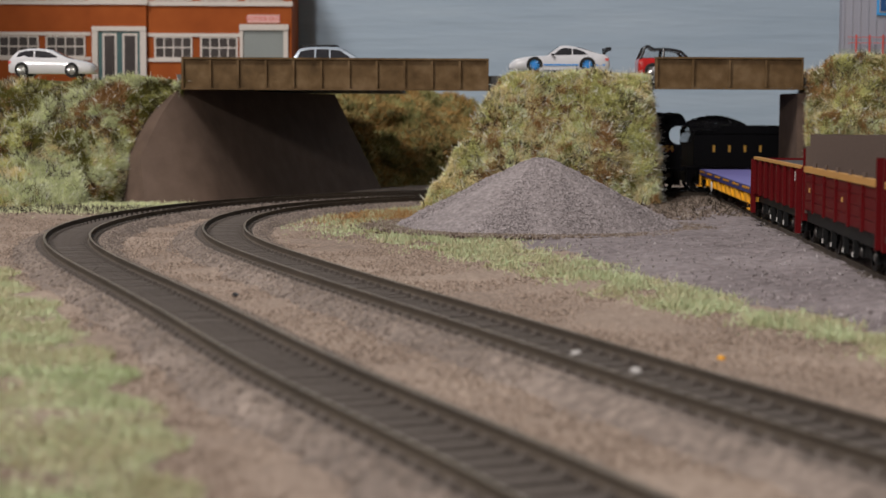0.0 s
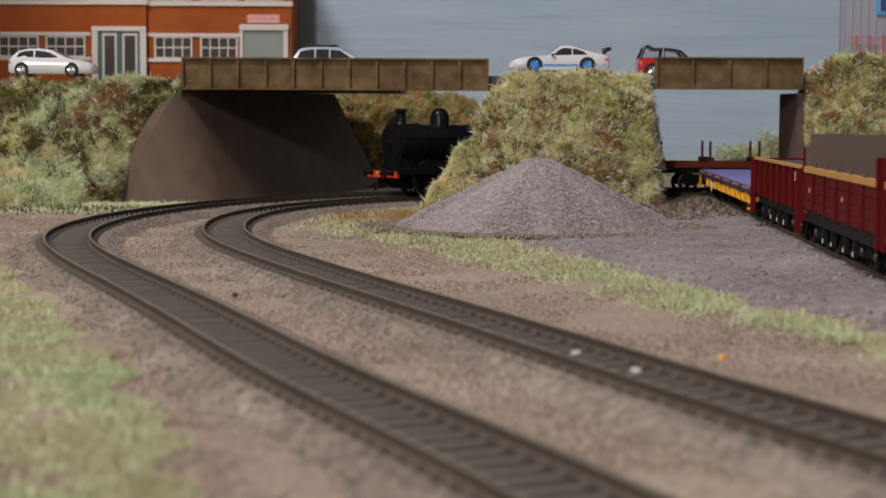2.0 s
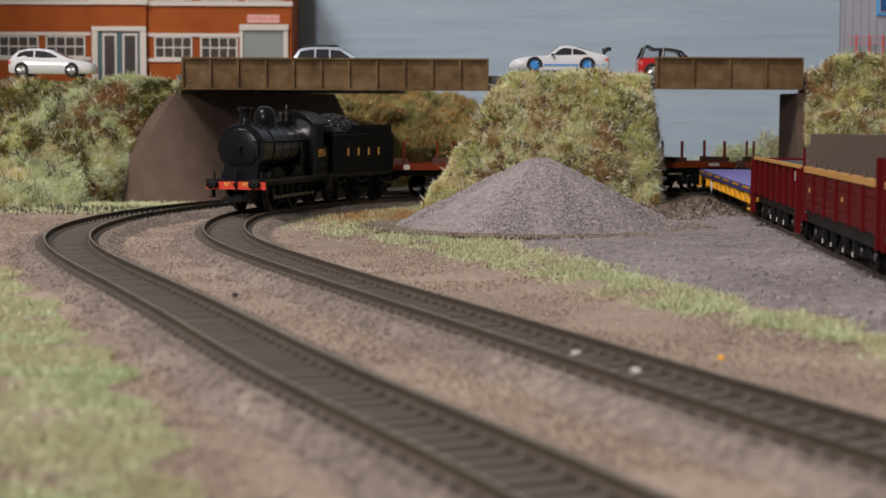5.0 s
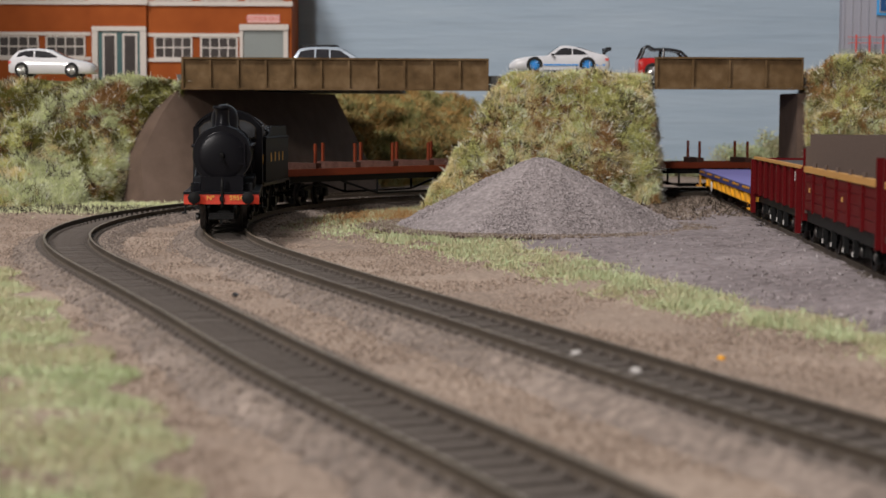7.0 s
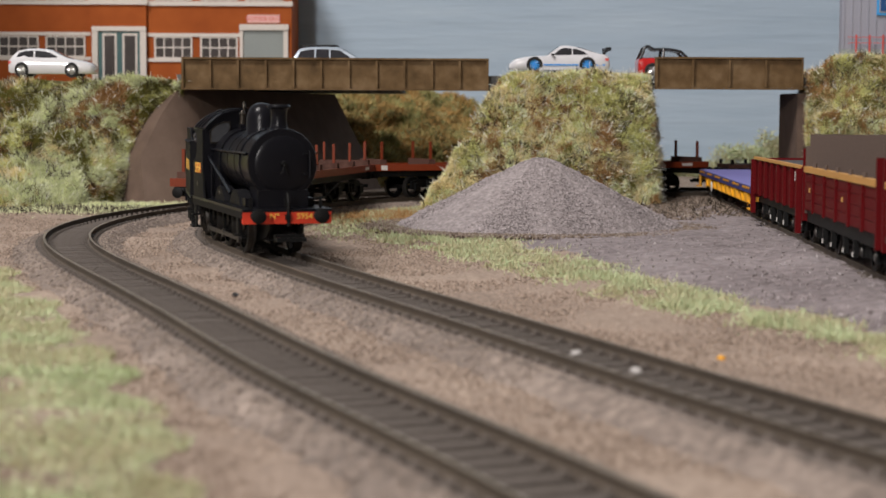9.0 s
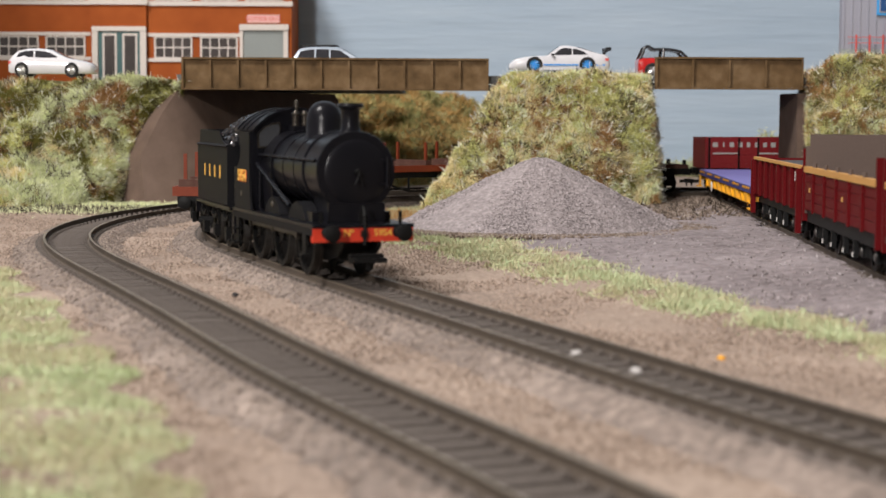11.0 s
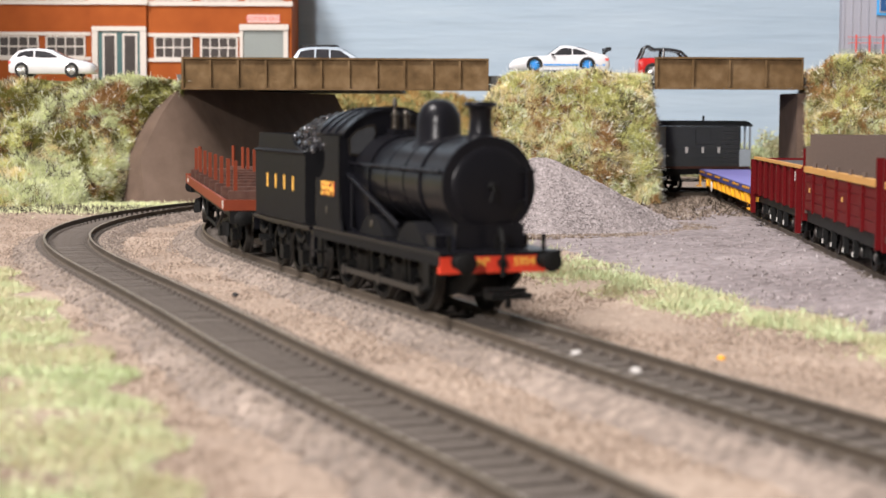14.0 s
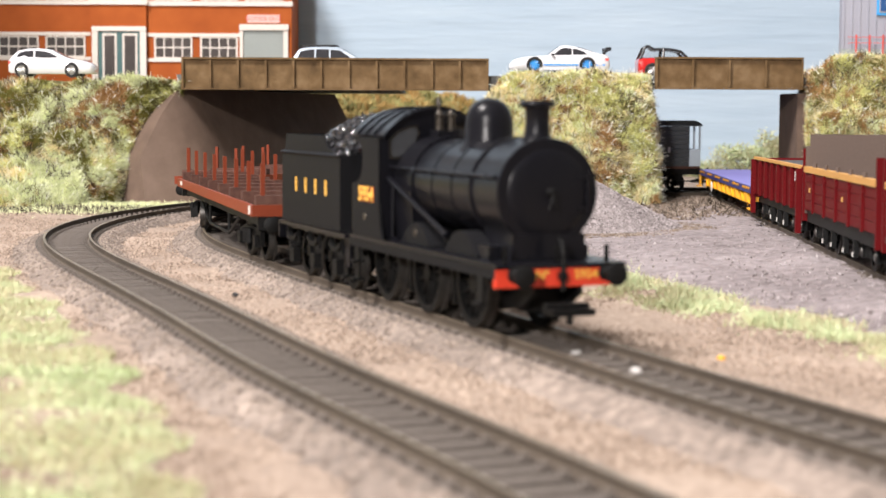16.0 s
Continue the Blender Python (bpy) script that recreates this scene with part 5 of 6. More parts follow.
def blue_flat():
    t = thing("container_flat_wagon", "yellow-framed flat wagon with a purple-blue deck", "wagon")
    a = 0.140
    part("deck", boxes((-a, a, -0.0162, 0.0162, 0.0150, 0.0162)), M_BLUE, t, "plain purple-blue deck")
    for k in (-1, 1):
        part("deck_edge", boxes((-a, a, *sorted((k * 0.0163, k * 0.0170)), 0.0128, 0.0161)), M_BLUEDARK, t)
        for g in range(6):
            for i in range(4):
                x = -a + 0.008 + g * 0.0455 + i * 0.0078
                part("edge_mark", prism(bmesh.new(), [(x, 0.0146), (x + 0.0040, 0.0146), (x + 0.0056, 0.0157), (x + 0.0016, 0.0157)], *sorted((k * 0.0170, k * 0.0174))), M_YELLOW, t)
        for i in range(5):
            x = -a + 0.034 + i * 0.046
            for d in (0.0, 0.014):
                part("side_strut", prism(bmesh.new(), [(x + d, 0.0127), (x + d + 0.006, 0.0127), (x + d + 0.013, 0.0075), (x + d + 0.009, 0.0070)], *sorted((k * 0.0146, k * 0.0164))), M_YELLOW, t, bevel=0.0004)
            part("side_box", boxes((x + 0.024, x + 0.032, *sorted((k * 0.0140, k * 0.0166)), 0.0078, 0.0126)), M_YELLOW, t, bevel=0.0006)
            part("side_pipe", rod(bmesh.new(), (x - 0.004, k * 0.0152, 0.0076), (x + 0.036, k * 0.0152, 0.0076), 0.0007, seg=8), M_YELLOW, t, smooth=True)
        part("buffer_beam", boxes((*sorted((k * a, k * (a + 0.002))), -0.0160, 0.0160, 0.0095, 0.0160)), M_YELLOW, t, bevel=0.0004)
        for y in (-0.0112, 0.0112):
            buffer(t, k * (a + 0.002), y, 0.0125, k, M_YELLOW)
        part("end_step", boxes((*sorted((k * (a - 0.008), k * (a - 0.001))), -0.0172, -0.0164, 0.0060, 0.0128), (*sorted((k * (a - 0.009), k * (a + 0.001))), -0.0190, -0.0160, 0.0054, 0.0062)), M_YELLOW, t)
    part("spine", boxes((-a + 0.01, a - 0.01, -0.0060, 0.0060, 0.0100, 0.0149)), M_BLUEDARK, t)
    part("handbrake_wheel", turned(bmesh.new(), (-0.055, -0.0172, 0.0085), [(0.0030, 0), (0.0032, -0.0003), (0.0030, -0.0006)], 20, "y"), M_WHITE, t, "white handbrake wheel")
    siding_bogie(t, -0.108, M_YELLOW)
    siding_bogie(t, 0.108, M_YELLOW)
    t.matrix_basis = on_siding(0.290)


def ribbed_open():
    t = thing("ribbed_open_wagon", "maroon steel open wagon with ribbed sides and ochre rim", "wagon")
    a = 0.0710
    for k in (-1, 1):
        sd = part("side_panel", boxes((-a, a, *sorted((k * 0.0156, k * 0.0163)), 0.0135, 0.0300)), M_MAROON, t)
        for i in range(8):
            x = -a + 0.0015 + i * (2 * a - 0.003) / 7
            part("side_rib", prism(bmesh.new(), [(x - 0.0011, 0.0132), (x + 0.0011, 0.0132), (x + 0.0011, 0.0298), (x - 0.0011, 0.0298)], *sorted((k * 0.0163, k * 0.0178))), M_MAROON, sd, bevel=0.0003)
        part("top_rail", boxes((-a, a, *sorted((k * 0.0155, k * 0.0176)), 0.0300, 0.0312)), M_OCHRE, t, "worn ochre top rail", bevel=0.0003)
        part("wagon_end", boxes((*sorted((k * a, k * (a + 0.0012))), -0.0165, 0.0165, 0.0120, 0.0306)), M_MAROON, t, bevel=0.0003)
        part("corner_post", boxes((*sorted((k * (a - 0.001), k * (a + 0.0016))), -0.0186, -0.0164, 0.0045, 0.0298)), M_MAROON, t, bevel=0.0004)
        part("data_panel", boxes((a - 0.0068, a - 0.0022, *sorted((k * 0.0178, k * 0.0181)), 0.0250, 0.0285)), M_WHITE, t)
        part("data_panel", boxes((-0.020, -0.0145, *sorted((k * 0.0163, k * 0.0165)), 0.0200, 0.0245)), M_OCHRE, t)
        part("sole_bar", boxes((-a, a, *sorted((k * 0.0135, k * 0.0148)), 0.0098, 0.0134)), M_CHASSIS, t)
        for y in (-0.0112, 0.0112):
            buffer(t, k * (a + 0.0012), y, 0.0125, k, M_CHASSIS)
        for x in (-0.02, 0.0, 0.02):
            part("brake_gear", boxes((x - 0.0011, x + 0.0011, *sorted((k * 0.0140, k * 0.0158)), 0.0040, 0.0098)), M_CHASSIS, t)
            part("brake_mark", boxes((x - 0.0005, x + 0.0005, *sorted((k * 0.0158, k * 0.0161)), 0.0046, 0.0064)), M_WHITE, t)
    part("load_cover", boxes((-a, a, -0.0155, 0.0155, 0.0136, 0.0296)), M_DARKIN, t, "dark grey inside of the wagon")
    siding_bogie(t, -0.048)
    siding_bogie(t, 0.048)
    t.matrix_basis = on_siding(0.5040)


def bulkhead_wagon(u, both):
    t = thing("dropside_wagon", "maroon planked drop-side wagon with tall brown bulkheads", "wagon")
    a = 0.0700
    for k in (-1, 1):
        for i in range(4):
            z = 0.0146 + 0.0036 * i
            for j in range(6):
                x = -a + j * (2 * a) / 6
                part("plank", boxes((x, x + 2 * a / 6 - 0.0002, *sorted((k * 0.0156, k * 0.0168)), z, z + 0.0034)), M_MAROON, t)
        part("top_rail", boxes((-a, a, *sorted((k * 0.0152, k * 0.0174)), 0.0290, 0.0312)), M_OCHRE, t, "worn ochre top rail", bevel=0.0004)
        for x in (-0.049, -0.0245, 0.0, 0.0245, 0.049):
            part("hinge", boxes((x - 0.0008, x + 0.0008, *sorted((k * 0.0168, k * 0.0176)), 0.0140, 0.0290), (x - 0.0022, x + 0.0022, *sorted((k * 0.0168, k * 0.0174)), 0.0262, 0.0276)), M_MAROON, t)
            part("catch", turned(bmesh.new(), (x, k * 0.0165, 0.0312), [(0.0007, 0), (0.0007, 0.0016)], 8), M_INNER, t)
        for x in (-0.060, 0.010):
            part("data_panel", boxes((x, x + 0.0026, *sorted((k * 0.0168, k * 0.0170)), 0.0215, 0.0232)), M_OCHRE, t)
        part("sole_bar", boxes((-a, a, *sorted((k * 0.0142, k * 0.0156)), 0.0098, 0.0142)), M_CHASSIS, t)
        end = [(-0.0166, 0.0130), (0.0166, 0.0130), (0.0166, 0.0400), (0.0150, 0.0405), (0.0150, 0.0435), (-0.0150, 0.0435), (-0.0150, 0.0390), (-0.0166, 0.0385)]
        part("bulkhead", prism(bmesh.new(), end, *sorted((k * (a + 0.0002), k * (a + 0.0012))), "yz"), M_INNER, t, "plain brown stepped bulkhead")
        for y in (-0.0163, -0.006, 0.006, 0.0163):
            part("bulkhead_post", boxes((*sorted((k * (a + 0.0013), k * (a + 0.0030))), y - 0.0011, y + 0.0011, 0.0100, 0.0432 if abs(y) < 0.01 else 0.0380)), M_MAROON, t, bevel=0.0003)
        for x in (-0.030, -0.012, 0.012, 0.030):
            part("brake_gear", boxes((x - 0.0010, x + 0.0010, *sorted((k * 0.0145, k * 0.0162)), 0.0042, 0.0100)), M_CHASSIS, t)
            part("brake_mark", boxes((x - 0.0005, x + 0.0005, *sorted((k * 0.0162, k * 0.0165)), 0.0046, 0.0060)), M_WHITE, t)
        for y in (-0.0112, 0.0112):
            buffer(t, k * (a + 0.0030), y, 0.0125, k, M_CHASSIS)
    part("wagon_floor", boxes((-a, a, -0.0155, 0.0155, 0.0140, 0.0158)), M_INNER, t)
    for x in (-0.046, 0.046):
        siding_bogie(t, x)
    t.matrix_basis = on_siding(u)


blue_flat()
ribbed_open()
bulkhead_wagon(0.6570, True)
bulkhead_wagon(0.8120, True)
STANDING = [w for w in WHEELS if w[0].parent.parent is not None and w[0].parent.parent.name.split(".")[0] in ("container_flat_wagon", "ribbed_open_wagon", "dropside_wagon")]
WHEELS = [w for w in WHEELS if w not in STANDING]
# ---- yard, grass, stones and bushes ----


def fibre_material(name, patches, lo=28.0, fine=260.0, spread=0.3):
    """Grass in broad drifts of colour, with blades that differ a little one by one."""
    m = material(name, patches, fine, 0.75, island=0.01, big=lo)
    nt = m.node_tree
    n, l = nt.nodes, nt.links
    ramp = next(x for x in n if x.type == "VALTORGB")
    tc = next(x for x in n if x.type == "TEX_COORD")
    drift = n.new("ShaderNodeTexNoise")
    drift.inputs["Scale"].default_value, drift.inputs["Detail"].default_value, drift.inputs["Roughness"].default_value = lo, 5, 0.62
    l.new(tc.outputs["Object"], drift.inputs["Vector"])
    g = n.new("ShaderNodeNewGeometry")
    a = n.new("ShaderNodeMapRange")
    a.inputs["From Min"].default_value, a.inputs["From Max"].default_value = 0.28, 0.72
    l.new(drift.outputs["Fac"], a.inputs["Value"])
    mix = n.new("ShaderNodeMix")
    mix.inputs[0].default_value = spread
    l.new(a.outputs[0], mix.inputs[2])
    l.new(g.outputs["Random Per Island"], mix.inputs[3])
    l.new(mix.outputs[0], ramp.inputs[0])
    return m


M_FIBREGREEN = fibre_material("green_grass_fibre", [(0.26, 0.20, 0.11), (0.44, 0.42, 0.23), (0.50, 0.60, 0.35), (0.50, 0.43, 0.27), (0.43, 0.53, 0.28), (0.68, 0.78, 0.56)], 22)
M_FIBREFRONT = fibre_material("pale_front_fibre", [(0.28, 0.27, 0.14), (0.44, 0.53, 0.27), (0.58, 0.67, 0.40), (0.54, 0.47, 0.30), (0.45, 0.55, 0.28), (0.72, 0.78, 0.55)], 20)
M_FIBREDARK = fibre_material("far_bush_fibre", [(0.05, 0.045, 0.012), (0.20, 0.18, 0.05), (0.44, 0.24, 0.07), (0.56, 0.40, 0.16), (0.22, 0.23, 0.07), (0.48, 0.47, 0.20), (0.08, 0.06, 0.02)], 30)


def fibres(name, label, spots, mat, parent=None, length=(0.002, 0.0045), width=0.00030, seed=1, lean=0.9, tuft=0.0045):
    """Thin grass blades, one triangle each, from rows of (point, normal)."""
    rnd = np.random.RandomState(seed)
    pts = np.array([s[0] for s in spots])
    nrm = np.array([s[1] for s in spots])
    n = len(pts)
    cell = np.floor(pts / tuft + rnd.normal(0, 0.18, (n, 3))).astype(int)
    lock = np.random.RandomState(seed + 500).normal(0, 1, (4096, 3))[(cell[:, 0] * 73 + cell[:, 1] * 1013 + cell[:, 2] * 337) % 4096]
    way = nrm + lean * (0.40 * rnd.normal(0, 1, (n, 3)) + 0.38 * lock) + np.array([0, 0, 0.35])
    way /= np.linalg.norm(way, axis=1)[:, None]
    side = np.cross(way, rnd.normal(0, 1, (n, 3)))
    side /= np.linalg.norm(side, axis=1)[:, None] + 1e-9
    ln = rnd.uniform(*length, n)[:, None]
    w = width * rnd.uniform(0.6, 1.4, n)[:, None]
    v = np.stack([pts - side * w, pts + side * w, pts + way * ln], 1).reshape(-1, 3)
    me = bpy.data.meshes.new(name)
    me.from_pydata(v.tolist(), [], np.arange(3 * n).reshape(n, 3).tolist())
    me.materials.append(mat)
    ob = new(name, me)
    if parent is not None:
        ob.parent = parent
    return tagged(ob, label, "" if parent is not None else "grass", "", "stuff")


def spots_on(verts, faces, count, seed, keep=None):
    rnd = np.random.RandomState(seed)
    v = np.array(verts)
    f = np.array(faces)
    a, b, c = v[f[:, 0]], v[f[:, 1]], v[f[:, 2]]
    nr = np.cross(b - a, v[f[:, 3]] - a)
    ar = np.linalg.norm(nr, axis=1)
    nr /= ar[:, None] + 1e-12
    if nr[:, 2].mean() < 0:
        nr = -nr
    idx = rnd.choice(len(f), count, p=ar / ar.sum())
    u, w = rnd.rand(count, 1), rnd.rand(count, 1)
    p = (a[idx] * (1 - u) + b[idx] * u) * (1 - w) + (v[f[idx, 3]] * (1 - u) + c[idx] * u) * w
    out = [(p[i], nr[idx[i]]) for i in range(count)]
    return [s for s in out if keep(s[0])] if keep else out


def in_view(p):
    return abs(p[0]) < 0.30 * p[1] + 0.02


fibres("grass_fibre", "rust, brown and green foliage tufts", spots_on(BANKS[3][1], BANKS[3][2], 60000, 6), M_FIBREDARK, BANKS[3][0], (0.002, 0.007), 0.0004, 6, 1.3)


def blades(name, c, vary=0.5):
    """One kind of grass: blades that differ from pale to dark about its colour."""
    return material(name, [tone(c, 1 - vary), tone(c, 1 - 0.4 * vary), c, tone(c, 1 + 0.35 * vary), tone(c, 1 + vary)], 210, 0.72, island=0.5, big=60)


M_BLEACHED = blades("bleached_grass", (0.74, 0.78, 0.48), 0.35)
M_RUST = blades("rusty_grass", (0.38, 0.215, 0.08), 0.6)
M_OLIVE = blades("olive_grass", (0.17, 0.158, 0.025), 0.6)
M_STRAW = blades("straw_grass", (0.80, 0.70, 0.40), 0.4)
M_LIME = blades("lime_grass", (0.62, 0.62, 0.25), 0.4)
M_SHREDS = blades("dark_shreds", (0.055, 0.04, 0.025), 0.6)
# near-white blades whose colour gives the grass its glints
M_GLINT = blades("white_glint_fibre", (0.80, 0.80, 0.72), 0.15)


def field(scale, offset, spots=()):
    """Drifting patches by noise, with a few placed ones: x, z, radii, weight."""
    def value(p):
        q = Vector((p[0] * scale, p[1] * scale + offset, p[2] * scale))
        q += 0.7 * noise.noise_vector(q * 1.7)
        v = noise.fractal(q, 0.45, 2.1, 6)
        for x, z, rx, rz, k in spots:
            v += k * math.exp(-((p[0] - x) / rx) ** 2 - ((p[2] - z) / rz) ** 2)
        return v
    return value


def sow(which, count, seed, kinds, rest, length, width, mingle=0.15, shreds=11):
    """Shares the spots of a bank among kinds of grass: each takes those where its field is above its level."""
    t, v, f = BANKS[which]
    rnd = random.Random(seed)
    lots = [[] for k in kinds] + [[]]
    f = [q for q in f if all(v[i][1] < 1.13 for i in q) and abs(v[q[0]][0]) < 0.30 * v[q[0]][1] + 0.03]
    for s in spots_on(v, f, count, seed):
        for i, (name, label, mat, fld, level) in enumerate(kinds):
            if fld(s[0]) + rnd.gauss(0, mingle) > level:
                lots[i].append(s)
                break
        else:
            lots[-1].append(s)
    for i, ((name, label, mat), lot) in enumerate(zip([k[:3] for k in kinds] + [rest], lots)):
        if lot:
            fibres(name, label, lot, mat, t, length, width, seed + i, 1.4)
    fibres("dark_shreds", "dark twigs and shreds in the grass", spots_on(v, f, count // shreds, seed + 20, lambda p: in_view(p) and p[1] < 1.2 and noise.noise(Vector(p) * 70) > 0.12), M_SHREDS, t, (0.002, 0.0060), 0.00042, seed + 20, 2.0)
    fibres("white_fibres", "single fibres coloured near white as glints", spots_on(v, f, count // 36, seed + 21, lambda p: in_view(p) and p[1] < 1.2), M_GLINT, t, (0.003, 0.0080), 0.00024, seed + 21, 2.0)


PALE_LEFT = field(24, 3.0, ((-0.233, 0.061, 0.020, 0.009, 0.85), (-0.190, 0.079, 0.032, 0.0045, 0.8), (-0.216, 0.071, 0.008, 0.010, 0.6), (-0.230, 0.016, 0.030, 0.016, 0.45), (-0.206, 0.068, 0.011, 0.008, -0.9), (-0.280, 0.048, 0.030, 0.040, -0.7)))
RUST_LEFT = field(26, 11.0, ((-0.204, 0.068, 0.010, 0.007, 0.7), (-0.270, 0.036, 0.020, 0.018, 0.45), (-0.230, 0.02, 0.03, 0.02, -0.3)))
sow(0, 190000, 3, (("pale_grass", "drifts of bleached mint-white grass fibres", M_BLEACHED, PALE_LEFT, 0.17), ("rusty_grass", "patches of rusty brown grass fibres", M_RUST, RUST_LEFT, 0.30),
                   ("straw_grass", "patches of straw grass fibres", M_STRAW, field(30, 17.0), 0.33), ("lime_grass", "patches of lime green grass fibres", M_LIME, field(28, 29.0), 0.27)),
    ("olive_grass", "dark olive grass fibres", M_OLIVE), (0.0012, 0.0046), 0.00021, 0.10, 9)
sow(1, 180000, 104, (("rusty_grass", "patches of rusty brown grass fibres", M_RUST, field(48, 11.0), 0.34), ("lime_grass", "patches of lime green grass fibres", M_LIME, field(40, 29.0, ((0.085, 0.08, 0.06, 0.008, 0.3),)), 0.16),
                     ("pale_grass", "drifts of bleached grass fibres", M_BLEACHED, field(50, 5.0), 0.24), ("olive_grass", "dark olive grass fibres", M_OLIVE, field(40, 41.0), 0.42)),
    ("straw_grass", "tan straw grass fibres", M_STRAW), (0.0010, 0.0036), 0.00020, 0.20, 24)
sow(2, 130000, 205, (("rusty_grass", "patches of rusty brown grass fibres", M_RUST, field(30, 12.0), 0.18), ("lime_grass", "patches of lime green grass fibres", M_LIME, field(30, 31.0), 0.12),
                     ("pale_grass", "drifts of bleached grass fibres", M_BLEACHED, field(36, 6.0), 0.30), ("olive_grass", "dark olive grass fibres", M_OLIVE, field(40, 43.0), 0.20)),
    ("straw_grass", "tan straw grass fibres", M_STRAW), (0.0011, 0.0038), 0.00021, 0.20)


def yard_edge(y):
    return float(np.interp(y, [0.2, 0.426, 0.494, 0.589, 0.723, 0.80, 1.06], [0.16, 0.111, 0.085, 0.062, 0.028, 0.012, -0.01]))


def yard():
    verts, faces = [], []
    nu, nv = 180, 260
    for j in range(nv + 1):
        y = 0.22 + 0.84 * j / nv
        x0 = yard_edge(y) + 0.004 * noise.noise((y * 40, 3, 0)) + 0.002 * noise.noise((y * 150, 3, 0))
        x1 = 0.42
        for i in range(nu + 1):
            u = (i / nu) ** 1.4
            x = x0 + (x1 - x0) * u
            edge = min(1, u * 12)
            z = 0.0022 * edge - 0.0008 * (1 - edge) + 0.0009 * noise.fractal(Vector((x * 30, y * 26, 2)), 0.7, 2, 5) - 0.0011 * max(0.0, 1 - abs(noise.noise(Vector((x * 24 + 0.5 * noise.noise((x * 90, y * 90, 0)), y * 24, 7)))) * 22)
            z += 0.0019 * min(1.0, max(0.0, (x - (LINE_C.at(1.24 - y)[0] - 0.034)) / 0.014))
            verts.append((x, y, z))
    n = nu + 1
    for j in range(nv):
        for i in range(nu):
            faces.append((j * n + i, j * n + i + 1, (j + 1) * n + i + 1, (j + 1) * n + i))
    ob = raw_mesh("yard_surface", verts, faces, M_YARD)
    ob.data.polygons.foreach_set("use_smooth", [True] * len(faces))
    tagged(ob, "mauve-grey uneven plaster yard surface", "ground", "", "structure")


yard()


def flat_spots(count, seed, where):
    """Spots on the ground: where(rnd) gives x, y, or None."""
    rnd = random.Random(seed)
    out = []
    while len(out) < count:
        p = where(rnd)
        if p:
            out.append(((p[0], p[1], p[2] if len(p) > 2 else 0.0005), (0, 0, 1)))
    return out


def yard_top(x, y):
    return 0.0025 + 0.0019 * min(1.0, max(0.0, (x - (LINE_C.at(1.24 - y)[0] - 0.034)) / 0.014))


def strip(rnd):
    y = rnd.uniform(0.27, 1.06)
    e = yard_edge(y)
    w = float(np.interp(y, [0.3, 0.42, 0.55, 0.7, 0.85, 1.05], [0.022, 0.026, 0.034, 0.052, 0.090, 0.070]))
    u = rnd.gauss(0.45, 0.30)
    x = e + 0.006 - w * u
    if noise.noise((x * 70, y * 45, 4)) + rnd.gauss(0, 0.22) < -0.17 + 0.5 * abs(u - 0.4):
        return None
    ax = LINE_A
    near = np.hypot(ax.x - x, ax.y - y).min()
    return (x, y) if near > 0.024 else None


def front_patch(rnd):
    y = rnd.uniform(0.2, 0.62)
    edge = float(np.interp(y, [0.2, 0.248, 0.338, 0.422, 0.562, 0.62], [-0.032, -0.040, -0.0657, -0.0934, -0.147, -0.165]))
    x = edge - abs(rnd.gauss(0, 0.05)) + 0.004 + 0.012 * noise.noise((y * 40, 8, 0))
    if x < -0.30 * y - 0.03 or noise.noise((x * 60, y * 60, 9)) + rnd.gauss(0, 0.2) < -0.30:
        return None
    return x, y


def bank_foot(rnd):
    x = rnd.uniform(-0.33, -0.15)
    y = 0.990 - abs(rnd.gauss(0, 0.022)) + 0.016 * noise.noise((x * 50, 3, 3))
    b = np.hypot(LINE_B.x - x, LINE_B.y - y).min()
    return (x, y) if b > 0.03 else None


fibres("grass_strip", "low pale green static grass along the yard edge", flat_spots(46000, 11, strip), M_FIBREGREEN, None, (0.0009, 0.0032), 0.00022, 11, 2.0)
fibres("grass_patch", "pale green static grass patch beside the outer track", flat_spots(70000, 12, front_patch), M_FIBREFRONT, None, (0.0007, 0.0026), 0.00013, 12, 2.0)


def by_wall(rnd):
    x = rnd.uniform(-0.215, -0.150)
    y = float(np.interp(x, [-0.215, -0.18, -0.15], [1.012, 1.020, 1.036])) - abs(rnd.gauss(0, 0.007))
    return (x, y) if rnd.random() < (-0.145 - x) / 0.04 else None


def litter(rnd):
    x, y = rnd.gauss(-0.022, 0.020), rnd.gauss(0.915, 0.035)
    return (x, y) if np.hypot(LINE_A.x - x, LINE_A.y - y).min() > 0.026 and y > 0.85 else None


def twigs(rnd):
    y = rnd.uniform(0.86, 1.03)
    x = rnd.uniform(0.0, 0.17)
    return (x, y, yard_top(x, y) + 0.0006) if rnd.random() < (y - 0.84) / 0.18 and math.hypot((x - 0.047) / 1.05, y - 0.835) > 0.072 else None


